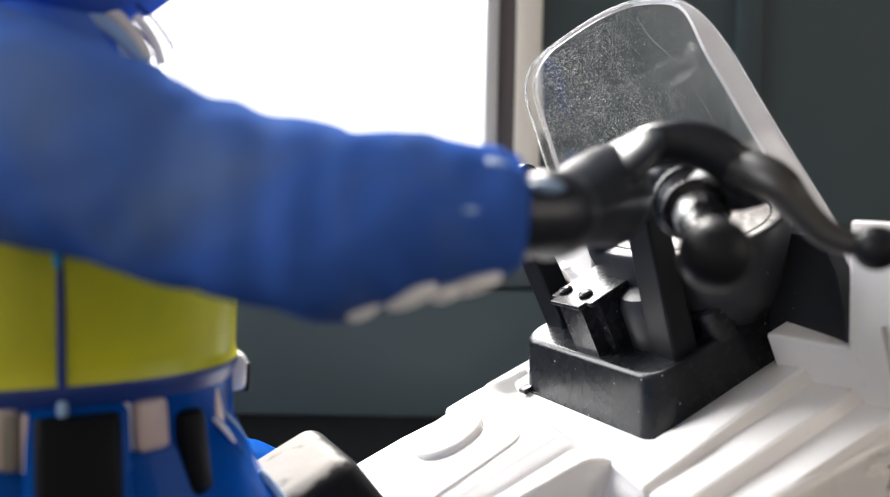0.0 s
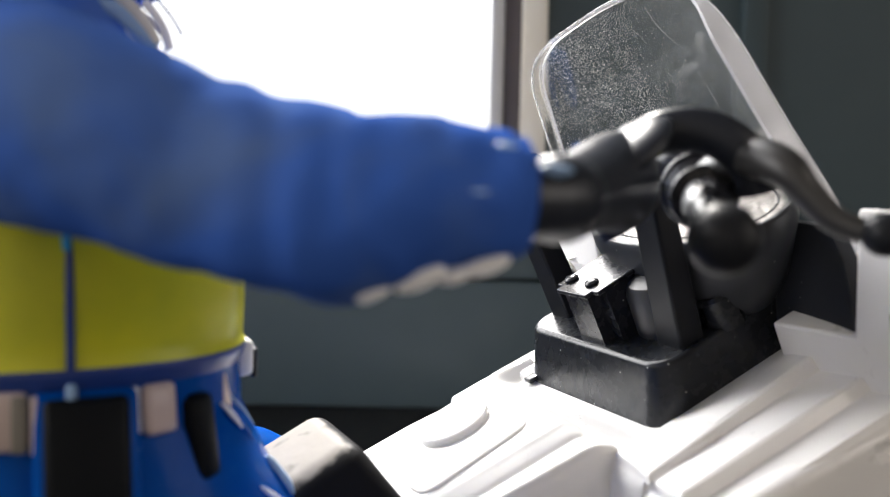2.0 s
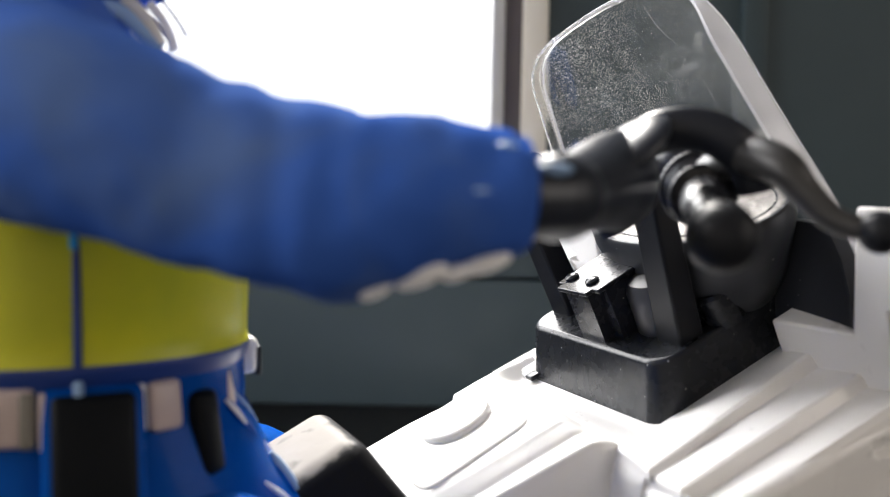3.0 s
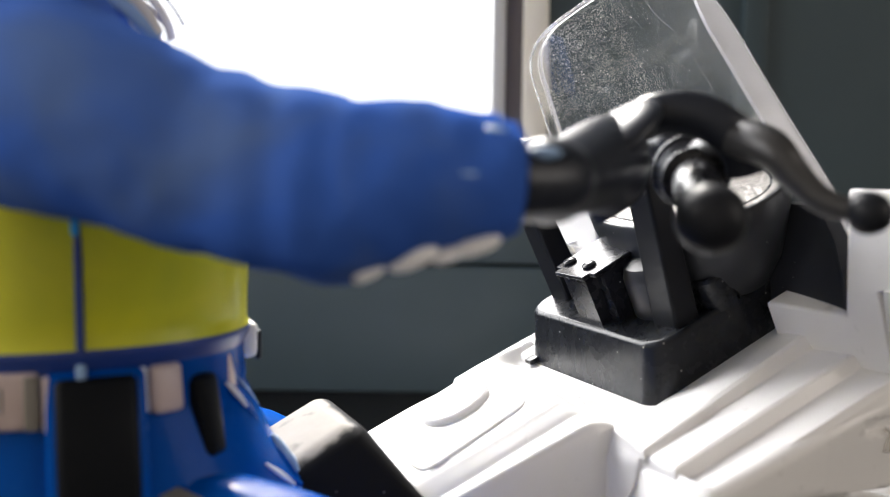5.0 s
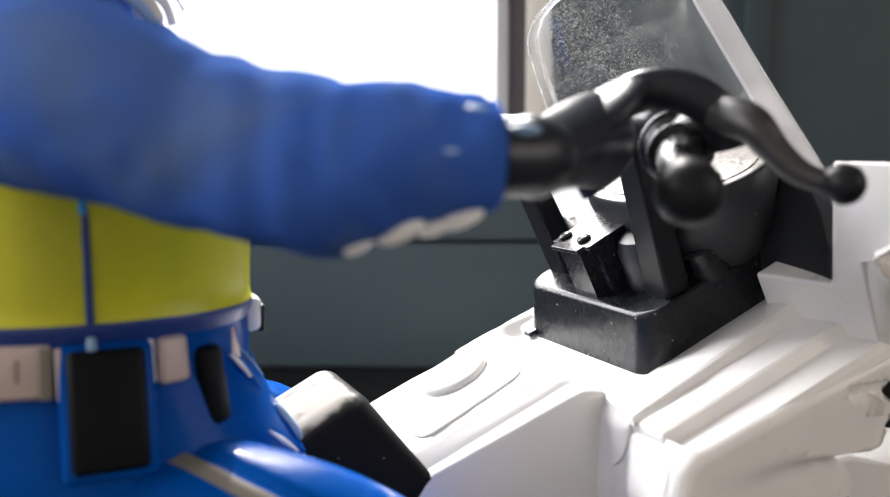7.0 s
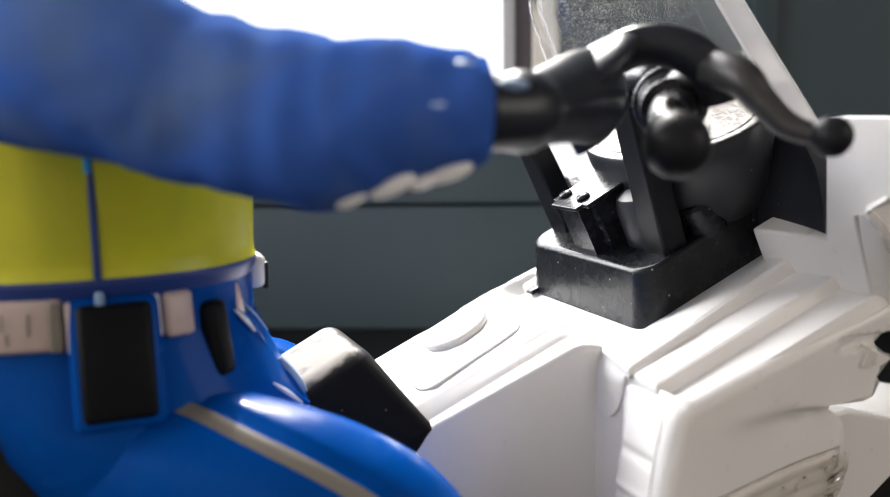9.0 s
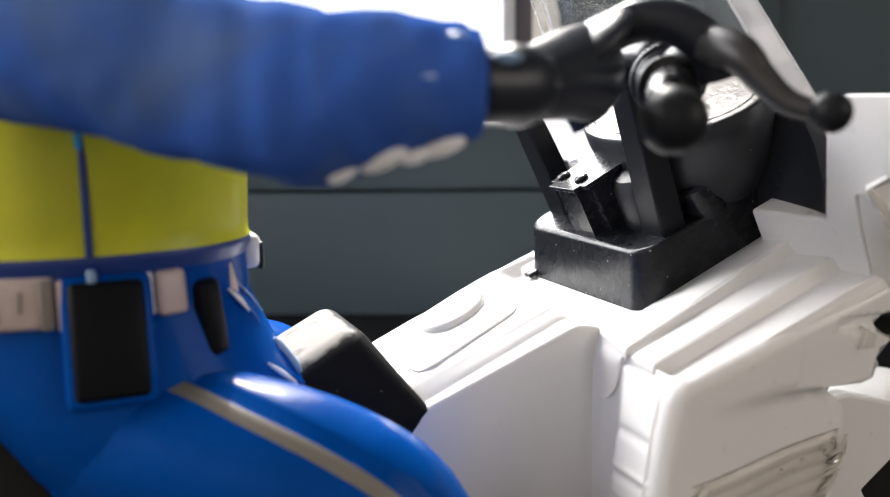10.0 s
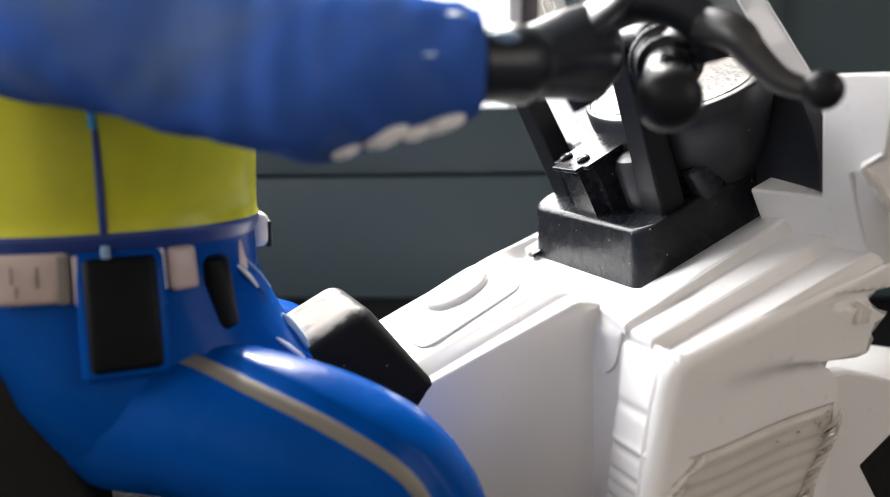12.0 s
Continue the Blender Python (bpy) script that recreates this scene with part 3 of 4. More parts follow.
bmesh.ops.bevel(bb, geom=[e for e in bb.edges if abs(e.verts[0].co.z - e.verts[1].co.z) > 0.5 and abs(e.verts[0].co.x - e.verts[1].co.x) < 0.5], offset=1.6, segments=6, affect="EDGES")
part("lid", soften(bb, 0.3, 3, 50), BLACK_SATIN, battery, "", crisp=True)
for x, y in ((17.8, 28.2), (17.8, 34.4), (29.2, 34.8), (28.6, 27.6)):
    part("rivet", lathe([(-0.3, 1.35), (0.45, 1.3), (0.75, 1.0), (0.85, 0.4)], (x, y, 18.9 + 0.057 * (x - 14.2)), (-0.06, 0, 1), 20), BLACK, battery)
for s in (0, 1):
    def f(y, s=s):
        return y + 4.3 if s == 0 else 57.5 - y
    ps = loft([[(19.7, f(7.6), 7.0), (25.0, f(7.6), 7.0), (25.0, f(13.9), 7.0), (19.7, f(13.9), 7.0)], [(20.4, f(3.2), 39.0), (24.5, f(3.2), 39.0), (24.5, f(8.8), 39.0), (20.4, f(8.8), 39.0)]])
    part("handlebar_post", soften(ps, 0.6, 3, 40), MATT_BLACK, bike, crisp=True)
part("steering_column", lathe([(0, 6.0), (8.5, 6.0), (10.5, 5.2), (11.2, 3.5)], (26.0, 21.0, 7.0), (0, 0, 1)), GRIP_BLACK, bike)
lock = part("ignition_lock", lathe([(0, 3.4), (5.6, 3.4), (6.2, 2.9), (6.2, 2.1), (5.4, 1.9)], (30.5, 12.5, 8.0), (-0.15, 0, 1)), BLACK, bike)
part("lock_slot", box(28.8, 32.0, 12.0, 13.0, 13.2, 14.7, 0.2), BLACK, lock)


# dial pod: an oval can with a rimmed foil face
def oval_ring(cx, cy, ax_, ay, z, n=56):
    return [(cx + ax_ * math.cos(2 * math.pi * k / n), cy + ay * math.sin(2 * math.pi * k / n), z + 0.10 * (cx + ax_ * math.cos(2 * math.pi * k / n) - 37)) for k in range(n)]


gx, gy = 37.0, 23.2
pod = loft([oval_ring(gx + 1, gy + 3, 11, 13, 4), oval_ring(gx, gy + 0.5, 12, 17.5, 12), oval_ring(gx, gy, 13.0, 22.4, 22), oval_ring(gx, gy, 13.0, 22.5, 25.0), oval_ring(gx, gy, 12.7, 22.2, 25.4), oval_ring(gx, gy, 12.1, 21.6, 25.4), oval_ring(gx, gy, 12.0, 21.5, 24.9)])
dial = part("dial_pod", pod, POD_BLACK, bike, "black oval instrument pod")
part("dial_face", loft([oval_ring(gx, gy, 11.8, 21.3, 24.8), oval_ring(gx, gy, 11.8, 21.3, 25.2), oval_ring(gx, gy, 11.5, 21.0, 25.3)]), SILVER, dial, "scuffed silver foil dial")
part("dial_rim", loft([oval_ring(gx, gy, 10.6, 20.1, 25.25), oval_ring(gx, gy, 10.6, 20.1, 25.42), oval_ring(gx, gy, 10.2, 19.7, 25.42), oval_ring(gx, gy, 10.2, 19.7, 25.25)], caps=False), BLACK, dial)
cow = loft([[(39.4 + 3 * math.sin(math.pi * k / 20) + 0.35 * (z - 8), YC - (38.6 - dz * 0.12) * math.cos(math.pi * k / 20), z) for k in range(21)] for z, dz in ((4, 0), (10, 6), (16, 20), (20, 40))], closed=False)
bmesh.ops.recalc_face_normals(cow, faces=cow.faces)
bmesh.ops.solidify(cow, geom=cow.faces[:], thickness=2.0)
part("front_cowl", cow, POD_BLACK, bike, "black inner cowl under the windscreen")


# windscreen: a shallow tray of clear plastic, a curved sheet whose border folds back towards the rider
def screen_x(y, z):
    across_it = (y - 34.0 + 0.204 * (57.0 - z)) / (29.6 + 0.18 * (57.0 - z))
    return 50.2 - 7.5 * min(1.05, abs(across_it)) ** 3


def screen_outline(inset=0.0, n=10):
    """The fold line in (y, z), from the right foot over the top to the left foot: straight sides, crowned top, round corners."""
    out = []
    for (ax0, az0), (bx, bz), (cx, cz), r in (((-5.6, 12.0), (12.4, 61.0), (34.0, 61.6), 10.5), ((34.0, 61.6), (62.6, 61.0), (63.0, 12.0), 7.5)):
        a, b, c = Vector((ax0, az0)), Vector((bx, bz)), Vector((cx, cz))
        p, q = b + (a - b).normalized() * r, b + (c - b).normalized() * r
        out += [a.lerp(p, i / 14) for i in range(14)] if not out else [a.lerp(p, i / 8) for i in range(8)]
        out += [(1 - i / n) ** 2 * p + 2 * i / n * (1 - i / n) * b + (i / n) ** 2 * q for i in range(n)]
        out += [q.lerp(c, i / 14) for i in range(14)] if bx > 40 else [q.lerp(c, i / 8) for i in range(8)]
    out.append(Vector((63.0, 12.0)))
    mid = Vector((32.0, 34.0))
    res = []
    for v in out:
        v = Vector((v.x, v.y - 0.0065 * (v.x - 34.0) ** 2 * ease((v.y - 20.0) / 35.0)))
        res.append(v + (mid - v).normalized() * inset)
    return res


OUT = screen_outline()
MIDS = Vector((32.0, 34.0))


def on_screen(s, v, off=0.0):
    """A point of the sheet: s from the right side (-1) to the left (1), v from foot (0) to top (1)."""
    y = 33.0 + s * 27.0
    z = 12.0 + 49.0 * v
    return Vector((screen_x(y, z) + off, y, z))


def fold_width(i):
    """The border is deep along both sides and thin over the top and at the feet."""
    t = i / (len(OUT) - 1)
    return 0.9 + max(3.4 * ease((0.36 - t) / 0.12), 1.3 * ease((t - 0.58) / 0.12)) * min(1.0, 0.25 + 6.0 * t, 0.35 + 6.0 * (1 - t))


scr = bmesh.new()
rows = []
for q in range(15):      # the sheet, from its middle out to the fold
    w = q / 14
    rows.append([(screen_x(p.x, p.y), p.x, p.y) for p in (MIDS.lerp(o, 0.02 + 0.98 * w) for o in OUT)])
for a in (25, 50, 75, 90):      # round fold
    sn, cs = math.sin(radians(a)), math.cos(radians(a))
    rows.append([(screen_x(o.x, o.y) - 0.8 * (1 - cs), o.x + (o - MIDS).normalized().x * 0.8 * sn, o.y + (o - MIDS).normalized().y * 0.8 * sn) for o in OUT])
fold_row = len(rows) - 1
for w in (0.5, 1.0):
    rows.append([(x - fold_width(i) * w, y, z) for i, (x, y, z) in enumerate(rows[fold_row])])
vr = [[scr.verts.new(p) for p in r] for r in rows]
for k, (p, q) in enumerate(zip(vr, vr[1:])):
    for i in range(len(p) - 1):
        scr.faces.new((p[i], p[i + 1], q[i + 1], q[i])).material_index = 1 if k >= 14 and (i < 30 or k < 16) else 0
bmesh.ops.recalc_face_normals(scr, faces=scr.faces)
bmesh.ops.solidify(scr, geom=scr.faces[:], thickness=0.7)
screen = part("windscreen", scr, [CLEAR, EDGE_CLEAR], bike, "scratched dusty clear windscreen", angle=60)
screen.visible_shadow = False
# light caught along the screen's edge, put in as thin milky tubes
rim = [(*p, 0.20, 0.28) for p in rows[fold_row][::2]]
part("screen_rim_glint", tube(rim, 2, 8), HAZE, screen, "windscreen edge with its glint put in as a pale strip")
lip = [(*p, 0.09, 0.12) for p in rows[-1][len(OUT) // 2::2]]
part("screen_rim_glint", tube(lip, 2, 8), HAZE, screen)
rng = random.Random(11)
paths = [((-0.02, 0.97), (-0.08, 0.90), (-0.16, 0.845), (-0.24, 0.80)), ((-0.03, 0.95), (-0.10, 0.88), (-0.18, 0.83)), ((0.52, 0.93), (0.50, 0.87), (0.44, 0.80), (0.36, 0.76)), ((0.24, 0.93), (0.12, 0.87), (0.06, 0.83)),
         ((0.34, 0.90), (0.32, 0.86)), ((0.28, 0.91), (0.24, 0.87)), ((0.40, 0.86), (0.38, 0.82)), ((-0.34, 0.70), (-0.42, 0.60), (-0.46, 0.52)), ((0.55, 0.60), (0.48, 0.58)), ((0.10, 0.66), (0.04, 0.63))]
for q in range(34):
    s0, v0, w = rng.uniform(-0.35, 0.80), rng.uniform(0.50, 0.93), rng.uniform(0, 3.1)
    ln = rng.uniform(0.008, 0.030)
    paths.append(((s0, v0), (s0 + ln * math.cos(w), v0 + 0.8 * ln * math.sin(w))))
for path in paths:
    line = [(*(on_screen(s0, v0, -0.8)), rng.uniform(0.03, 0.06)) for s0, v0 in path]
    part("scratch", tube(line, 5, 5), HAZE, screen)

# handlebar: bar, ringed grip with end ball, lever with ball
GRIP0, GRIP1 = Vector((34.2, 121.5, 149.4)), Vector((29.8, 95.0, 143.2))
ax = (GRIP1 - GRIP0).normalized()
glen = (GRIP1 - GRIP0).length


def across(p, flip):
    """A world point in millimetres, or its mirror image over the machine's middle plane."""
    p = Vector(p)
    return p - LF * (2 * (p - MID).dot(LF)) if flip else p


grip_profile = [(-3, 3.4), (2.0, 3.8)]
for d0, r0, b0 in ((4.0, 4.9, 0.55), (8.2, 3.9, 0.5)):       # rounded collars
    grip_profile += [(d0 - b0 - 0.2, r0 - 1.1)] + [(d0 - b0 * math.cos(math.pi * q / 8), r0 + b0 * math.sin(math.pi * q / 8)) for q in range(9)]
grip_profile += [(9.0, 2.9), (10.5, 3.2), (14.0, 3.2), (17.0, 2.9), (18.2, 2.5), (19.4, 2.7), (21.5, 2.7), (glen, 2.4)]
for flip in (False, True):
    a = (across(GRIP1, flip) - across(GRIP0, flip)).normalized()
    bar = part("handlebar", tube([(*across(GRIP0 + ax * 3, flip), 3.0), (*across(GRIP0 - ax * 4, flip), 3.2), (*across((33.0, 127.0, 152.5), flip), 3.0), (*across((29.0, 137.0, 152.0), flip), 2.8)], 6, 16), BLACK_SATIN, bike, "", LEVEL)
    part("grip", lathe(grip_profile, across(GRIP0, flip), a, 32), BLACK_SATIN, bar, "", LEVEL)
    part("grip_end", ball(across(GRIP1, flip), 4.15), MATT_BLACK, bar, "", LEVEL)
    lever = [(33.5, 118.0, 150.0, 2.8, 2.0), (37.0, 110.0, 152.6, 2.6, 2.6), (39.8, 105.0, 151.4, 2.7, 2.5), (42.0, 103.2, 148.4, 2.2, 2.0), (45.0, 101.4, 145.2, 1.7), (48.9, 99.0, 143.8, 1.3)]
    blade = tube([(*across(q[:3], flip), *q[3:]) for q in [(*r, r[3])[:5] for r in lever]], 6, 14)
    part("brake_lever" if not flip else "clutch_lever", blade, GRIP_BLACK, bar, "", LEVEL)
    part("lever_ball", ball(across((49.3, 98.6, 143.9), flip), 2.6), MATT_BLACK, bar, "", LEVEL)

# saddle: horn against the tank and the seat behind it
horn = loft([[(-66.0, 14.6, -6), (-66.0, 14.6, 4), (-66.0, 23.6, 15.7), (-66.0, 44.0, 15.7), (-66.0, 52.0, 2), (-66.0, 52.0, -6)],
             [(-29.0, 13.4, 1.6), (-28.6, 13.6, 3.6), (-31.9, 24.2, 17.6), (-31.9, 43.6, 17.6), (-28.2, 50.0, 2.4), (-28.6, 50.0, 0.8)]])
bmesh.ops.recalc_face_normals(horn, faces=horn.faces)
bmesh.ops.bevel(horn, geom=[e for e in horn.edges if max(v.co.z for v in e.verts) > 14 and e.calc_face_angle(0) > 0.3], offset=2.7, segments=7, affect="EDGES", profile=0.5)
part("saddle_horn", horn, WORN_LIT, bike, "black saddle front, its top pale from wear and painted light", crisp=True)
part("saddle", soften(loft([[(x, -18, 60), (x, -19 - b, 74), (x, -12, 79 + b), (x, 12, 79 + b), (x, 19 + b, 74), (x, 18, 60)] for x, b in ((-128, 3), (-112, 1), (-92, -2), (-62, 0))]), 2, 3), RUBBER, bike, "black saddle", SIDE)
# raised and sized to fill the dark corner in the camera's view
part("tail_seat", soften(loft([[(x, -17, 62), (x, -17, h - 5), (x, -13, h), (x, 13, h), (x, 17, h - 5), (x, 17, 62)] for x, h in ((-150, 118), (-120, 119), (-92, 116), (-84, 106), (-78, 84))]), 2, 3), RUBBER, bike, "black raised tail of the saddle", SIDE)


# side fairings: an overhanging upper band, a recessed flank, horizontal ribs at the rear, ribbed clear lens
def flank_rear(z):
    """Where the side fairing's rear edge stands at a height."""
    return -0.9 - 0.62 * max(0.0, 105.0 - z) ** 0.61


def flank_top(x):
    return 105.4 + 0.328 * (x + 1.0)


def flank_y(x, z, sunk):
    """Outer face of the right side fairing; sunk: 1 on the recessed panel, 0 on the band above it."""
    k = max(0.0, x + 1.0) / 42.0
    y = -43.3 - 1.5 * k
    d, e = max(0.0, flank_top(x) - z), max(0.0, x - flank_rear(z))
    if d < 2.2:
        y += 0.9 * (2.2 - math.sqrt(2.2 ** 2 - (2.2 - d) ** 2))
    if e < 2.6:
        y += 0.8 * (2.6 - math.sqrt(2.6 ** 2 - (2.6 - e) ** 2))
    belly = 0.7 * k * ease((d - 2) / 10.0)
    return y + belly + sunk * 2.3 * ease((x - 2.0) / 24.0)


def flank_sunk(x, z):
    """The soft fold between band and panel."""
    return ease((102.6 - z) / (1.2 + 3.0 * (1 - ease(x / 24.0))))


def panel_front(z):
    return 33.0 - 5.5 * ease((z - 95.5) / 7.0) ** 1.6 - 0.10 * max(0.0, 92.0 - z)


def band_front(z):
    """The torn front border of the band."""
    return 39.0 - 3.2 * ease((z - 108.5) / 1.6) * ease((112.6 - z) / 1.2) - 2.6 * ease((108.0 - z) / 1.0) - 1.2 * max(0.0, 103.4 - z) ** 1.5 + 0.35 * math.sin(z * 2.9)


for flip in (1, -1):
    def sheet(grid):
        """A plate 1.6 mm thick from columns of (x, y, z) on the right side, mirrored where it is the left one."""
        wide, low = (1.0, 0.0) if flip > 0 else (-0.84, 6.0)
        return loft([[(x, y * wide, z - low) for x, y, z in c] + [(x, (y + 1.6) * wide, z - low) for x, y, z in c[::-1]] for c in grid])

    # recessed lower panel with a curved front edge
    grid = []
    for i in range(33):
        col = []
        for j in range(41):
            top = flank_top(-0.9 + 29.0 * (i / 32) ** 1.25)
            z = top - (top - 48.0) * (j / 40) ** 1.7
            a, b = flank_rear(z), panel_front(z)
            x = a + (b - a) * (i / 32) ** 1.25
            z = min(z, flank_top(x))
            edge = max(0.0, 0.8 - (b - x)) if i > 20 else 0.0
            col.append((x, flank_y(x, z, flank_sunk(x, z)) + 0.5 * edge, z))
        grid.append(col)
    side = part("side_fairing", sheet(grid), WHITE, bike, "glossy white side fairing", SIDE, 50)
    # upper band, running further ahead and ending in a torn edge
    grid = []
    for i in range(49):
        col = []
        for j in range(33):
            low = 101.2
            z0 = flank_top(18.0 + 21.0 * i / 48)
            z = z0 + (low - z0) * (j / 32)
            x = 18.0 + (band_front(z) - 18.0) * i / 48
            z = min(z, flank_top(x))
            y = flank_y(x, z, flank_sunk(x, z) * (1 - ease((x - 19.0) / 8.0))) + 0.12 - 0.17 * ease((x - 18.0) / 4.0)
            y += 2.0 * ease((flank_sunk(x, z) - 0.75) * 4.0) * ease((x - 22.0) / 6.0)
            y += 1.3 * ease((x - 27.0 - 0.25 * (113.5 - z)) / 1.5) * ease((z - 110.2) / 0.5) * ease((112.9 - z) / 0.5)      # moulded slot
            col.append((x, y, z))
        grid.append(col)
    part("fairing_band", sheet(grid), WHITE, bike, "", SIDE, 50)
    # wall behind the rider's knee: hollow beside the tank, then a rounded corner and stacked ribs
    grid = []
    grooves = ((96.0, 0.8, 0.7), (90.4, 0.6, -0.45), (89.2, 0.7, 0.6), (85.4, 0.55, 0.6), (83.2, 0.55, 0.6), (81.0, 0.5, 0.6), (78.6, 0.5, 0.6), (76.2, 0.5, 0.6), (73.6, 0.5, 0.5))
    for j in range(150):
        z = 106.4 - 36.8 * j / 140 if j <= 140 else 69.6 - 2.4 * (j - 140)
        row = []
        for m in range(25):
            y = -17.0 - 25.6 * m / 24
            ribs = sum(h * math.exp(-((z - g) / w) ** 2) for g, w, h in grooves) * ease((-y - 28.6) / 1.8) * ease((y + 43.2) / 1.6)
            outer = max(0.0, -y - 40.6)
            inner = 1 - ease((-y - 28.4) / 3.4)
            row.append((flank_rear(min(z, 104.9)) * (1 - inner) - 0.9 * inner - 0.36 * min(1.5, max(0.0, y + 24.0)) ** 2 + 0.3 * (1 - inner) + 0.55 * ribs + 0.5 * outer ** 2 * 0.4 + 0.4 * max(0.0, z - 104.6), y * (1 if flip > 0 else 0.80) * flip, z - (0 if flip > 0 else 6)))
        grid.append(row)
    bm = loft(grid, closed=False)
    part("ribbed_panel", bm, WHITE, bike, "white panel with moulded ribs", SIDE, 40)
    if flip < 0:
        continue
    # clear lens let into the flank: a dull reflector and level rounded bars before it
    def lens_edge(u):
        """The lens's slanting ends: height share u (0 at the top) gives rear and front x."""
        return 2.6 - 3.6 * ease((u - 0.06) / 0.10), 31.6 - 0.6 * u - 4.6 * ease((u - 0.14) / 0.5)

    plate, lens = [], []
    nb = 57
    for m in range(33):
        a, b = [], []
        for j in range(nb):
            u = j / (nb - 1)
            x0, x1 = lens_edge(u)
            x = x0 + (x1 - x0) * m / 32
            z = 90.3 + 0.119 * (x - 3.3) - 21.5 * u
            y = flank_y(x, z, flank_sunk(x, z))
            near_end = min(1.0, 0.15 + min(m, 32 - m) / 2.5)
            bar = abs(math.sin(math.pi * (u * 9.2 + 0.015 * math.sin(m * 0.4)))) ** 1.4
            a.append((x, y - 0.08, z))
            b.append((x, y - (0.45 + 0.28 * bar) * near_end * min(1.0, 0.2 + j / 2.0), z))
        plate.append([(x, y * flip, z) for x, y, z in a] + [(x, (y + 0.5) * flip, z) for x, y, z in a[::-1]])
        lens.append([(x, y * flip, z) for x, y, z in b] + [(x, (y - 0.02) * flip, z) for x, y, z in a[::-1]])
    part("lamp_reflector", loft(plate), REFLECTOR, bike, "dull silver lamp reflector", SIDE, 25)
    part("lamp_lens", loft(lens), LENS, bike, "clear ribbed plastic lamp lens", SIDE, 30)
    # shadow line in the recess over the lens, put in as a dark thread
    shade_line = [(x, (flank_y(x, z, flank_sunk(x, z)) - 0.12) * flip, z, 0.04, 0.07) for x, z in ((1.8 + 30.0 * q / 10, 90.5 + 0.119 * (30.0 * q / 10 - 1.5)) for q in range(11))]
    part("lens_shade_line", tube(shade_line, 2, 6), SEAL, bike, "", SIDE)
    rng = random.Random(5)
    for q in range(13):      # knobbly clear ends of the lens
        u = 0.10 + 0.048 * q
        x = lens_edge(u)[1] + 0.4
        z = 90.3 + 0.119 * (x - 3.3) - 21.5 * u
        y = flank_y(x, z, flank_sunk(x, z))
        w = rng.uniform(0.35, 0.6)
        part("lens_clip", tube([(x - 2.2 - rng.random(), (y - 0.5) * flip, z - 1.9, 0.2), (x - 0.6, (y - 1.1) * flip, z - 0.5, w), (x + 0.8, (y - 0.7) * flip, z + 0.6 + rng.random(), 0.25)], 4, 8), GLASSY if q % 3 == 1 else LENS, bike, "", SIDE)
    for q in range(7):
        u = 0.05 + 0.09 * q
        x = lens_edge(u)[0]
        z = 90.3 + 0.119 * (x - 3.3) - 21.5 * u
        y = flank_y(x, z, flank_sunk(x, z))
        part("lens_clip", tube([(x - 1.4, (y - 0.3) * flip, z - 1.6, 0.25), (x + 0.3, (y - 0.8) * flip, z - 0.2, 0.5), (x + 1.8, (y - 0.6) * flip, z + 1.2, 0.25)], 4, 8), LENS, bike, "", SIDE)
    for k, u in ((0.94, 0.05), (0.90, 0.12), (0.86, 0.07), (0.76, 0.13), (0.72, 0.17), (0.62, 0.14), (0.93, 0.16)):      # cast bubbles
        x0, x1 = lens_edge(u)
        x = x0 + (x1 - x0) * k
        z = 90.3 + 0.119 * (x - 3.3) - 21.5 * u
        part("lens_bubble", ball((x, (flank_y(x, z, flank_sunk(x, z)) - 0.8) * flip, z), 0.45, None, 0, (0.8, 0.6, 1.3), 12), GLASSY, bike, "", SIDE)
    # frayed tips of the upper band
    for x0, z0, ln, hh in ((34.4, 105.2, 3.2, 1.3), (33.6, 103.0, 3.6, 1.2)):
        part("fairing_tip", soften(loft([[(x0, -37.5 * flip, z0), (x0, -43.6 * flip, z0 - 0.3), (x0, -43.6 * flip, z0 + hh), (x0, -37.5 * flip, z0 + hh)],
                                         [(x0 + ln, -37.5 * flip, z0 + 0.5), (x0 + ln - 0.8, -42.6 * flip, z0 + 0.4), (x0 + ln - 0.8, -42.6 * flip, z0 + hh), (x0 + ln, -37.5 * flip, z0 + hh)]]), 0.3, 2), WHITE, bike, "", SIDE)

# a chipped clear tab on the right band
part("clear_tab", soften(loft([[(31.8, -43.4, 107.4), (35.0, -43.2, 107.2), (35.4, -43.2, 109.8), (32.8, -43.4, 111.2)], [(32.0, -45.0, 107.6), (34.8, -44.8, 107.4), (35.2, -44.8, 109.5), (33.0, -45.0, 110.8)]]), 0.25, 2), LENS, bike, "chipped clear plastic tab", SIDE)
# wheels, mudguard, fork, frame
WR_ = 40.0
for wx, nm in ((84.0, "front_wheel"), (-122.0, "rear_wheel")):
    whl = part(nm, lathe([(-7, 5), (-6, 12), (-7, 24), (-8, 28), (8, 28), (7, 24), (6, 12), (7, 5)], (wx, 0, WR_), (0, 1, 0), 40), WHITE, bike, "white plastic wheel", SIDE)
    part("tyre", lathe([(-8, 27.5), (-10, 32), (-7.5, 38), (0, WR_), (7.5, 38), (10, 32), (8, 27.5)], (wx, 0, WR_), (0, 1, 0), 56), RUBBER, whl, "black rubber tyre", SIDE)
guard = []
for i in range(23):
    w = radians(195 - 165 * i / 22)
    guard.append([(84 + (40 + b) * math.cos(w), y, WR_ + (40 + b) * math.sin(w)) for y, b in ((-15, -7), (-14.5, -2), (-12, 2), (-7, 4), (0, 5), (7, 4), (12, 2), (14.5, -2), (15, -7))])
bm = loft(guard, closed=False)
bmesh.ops.recalc_face_normals(bm, faces=bm.faces)
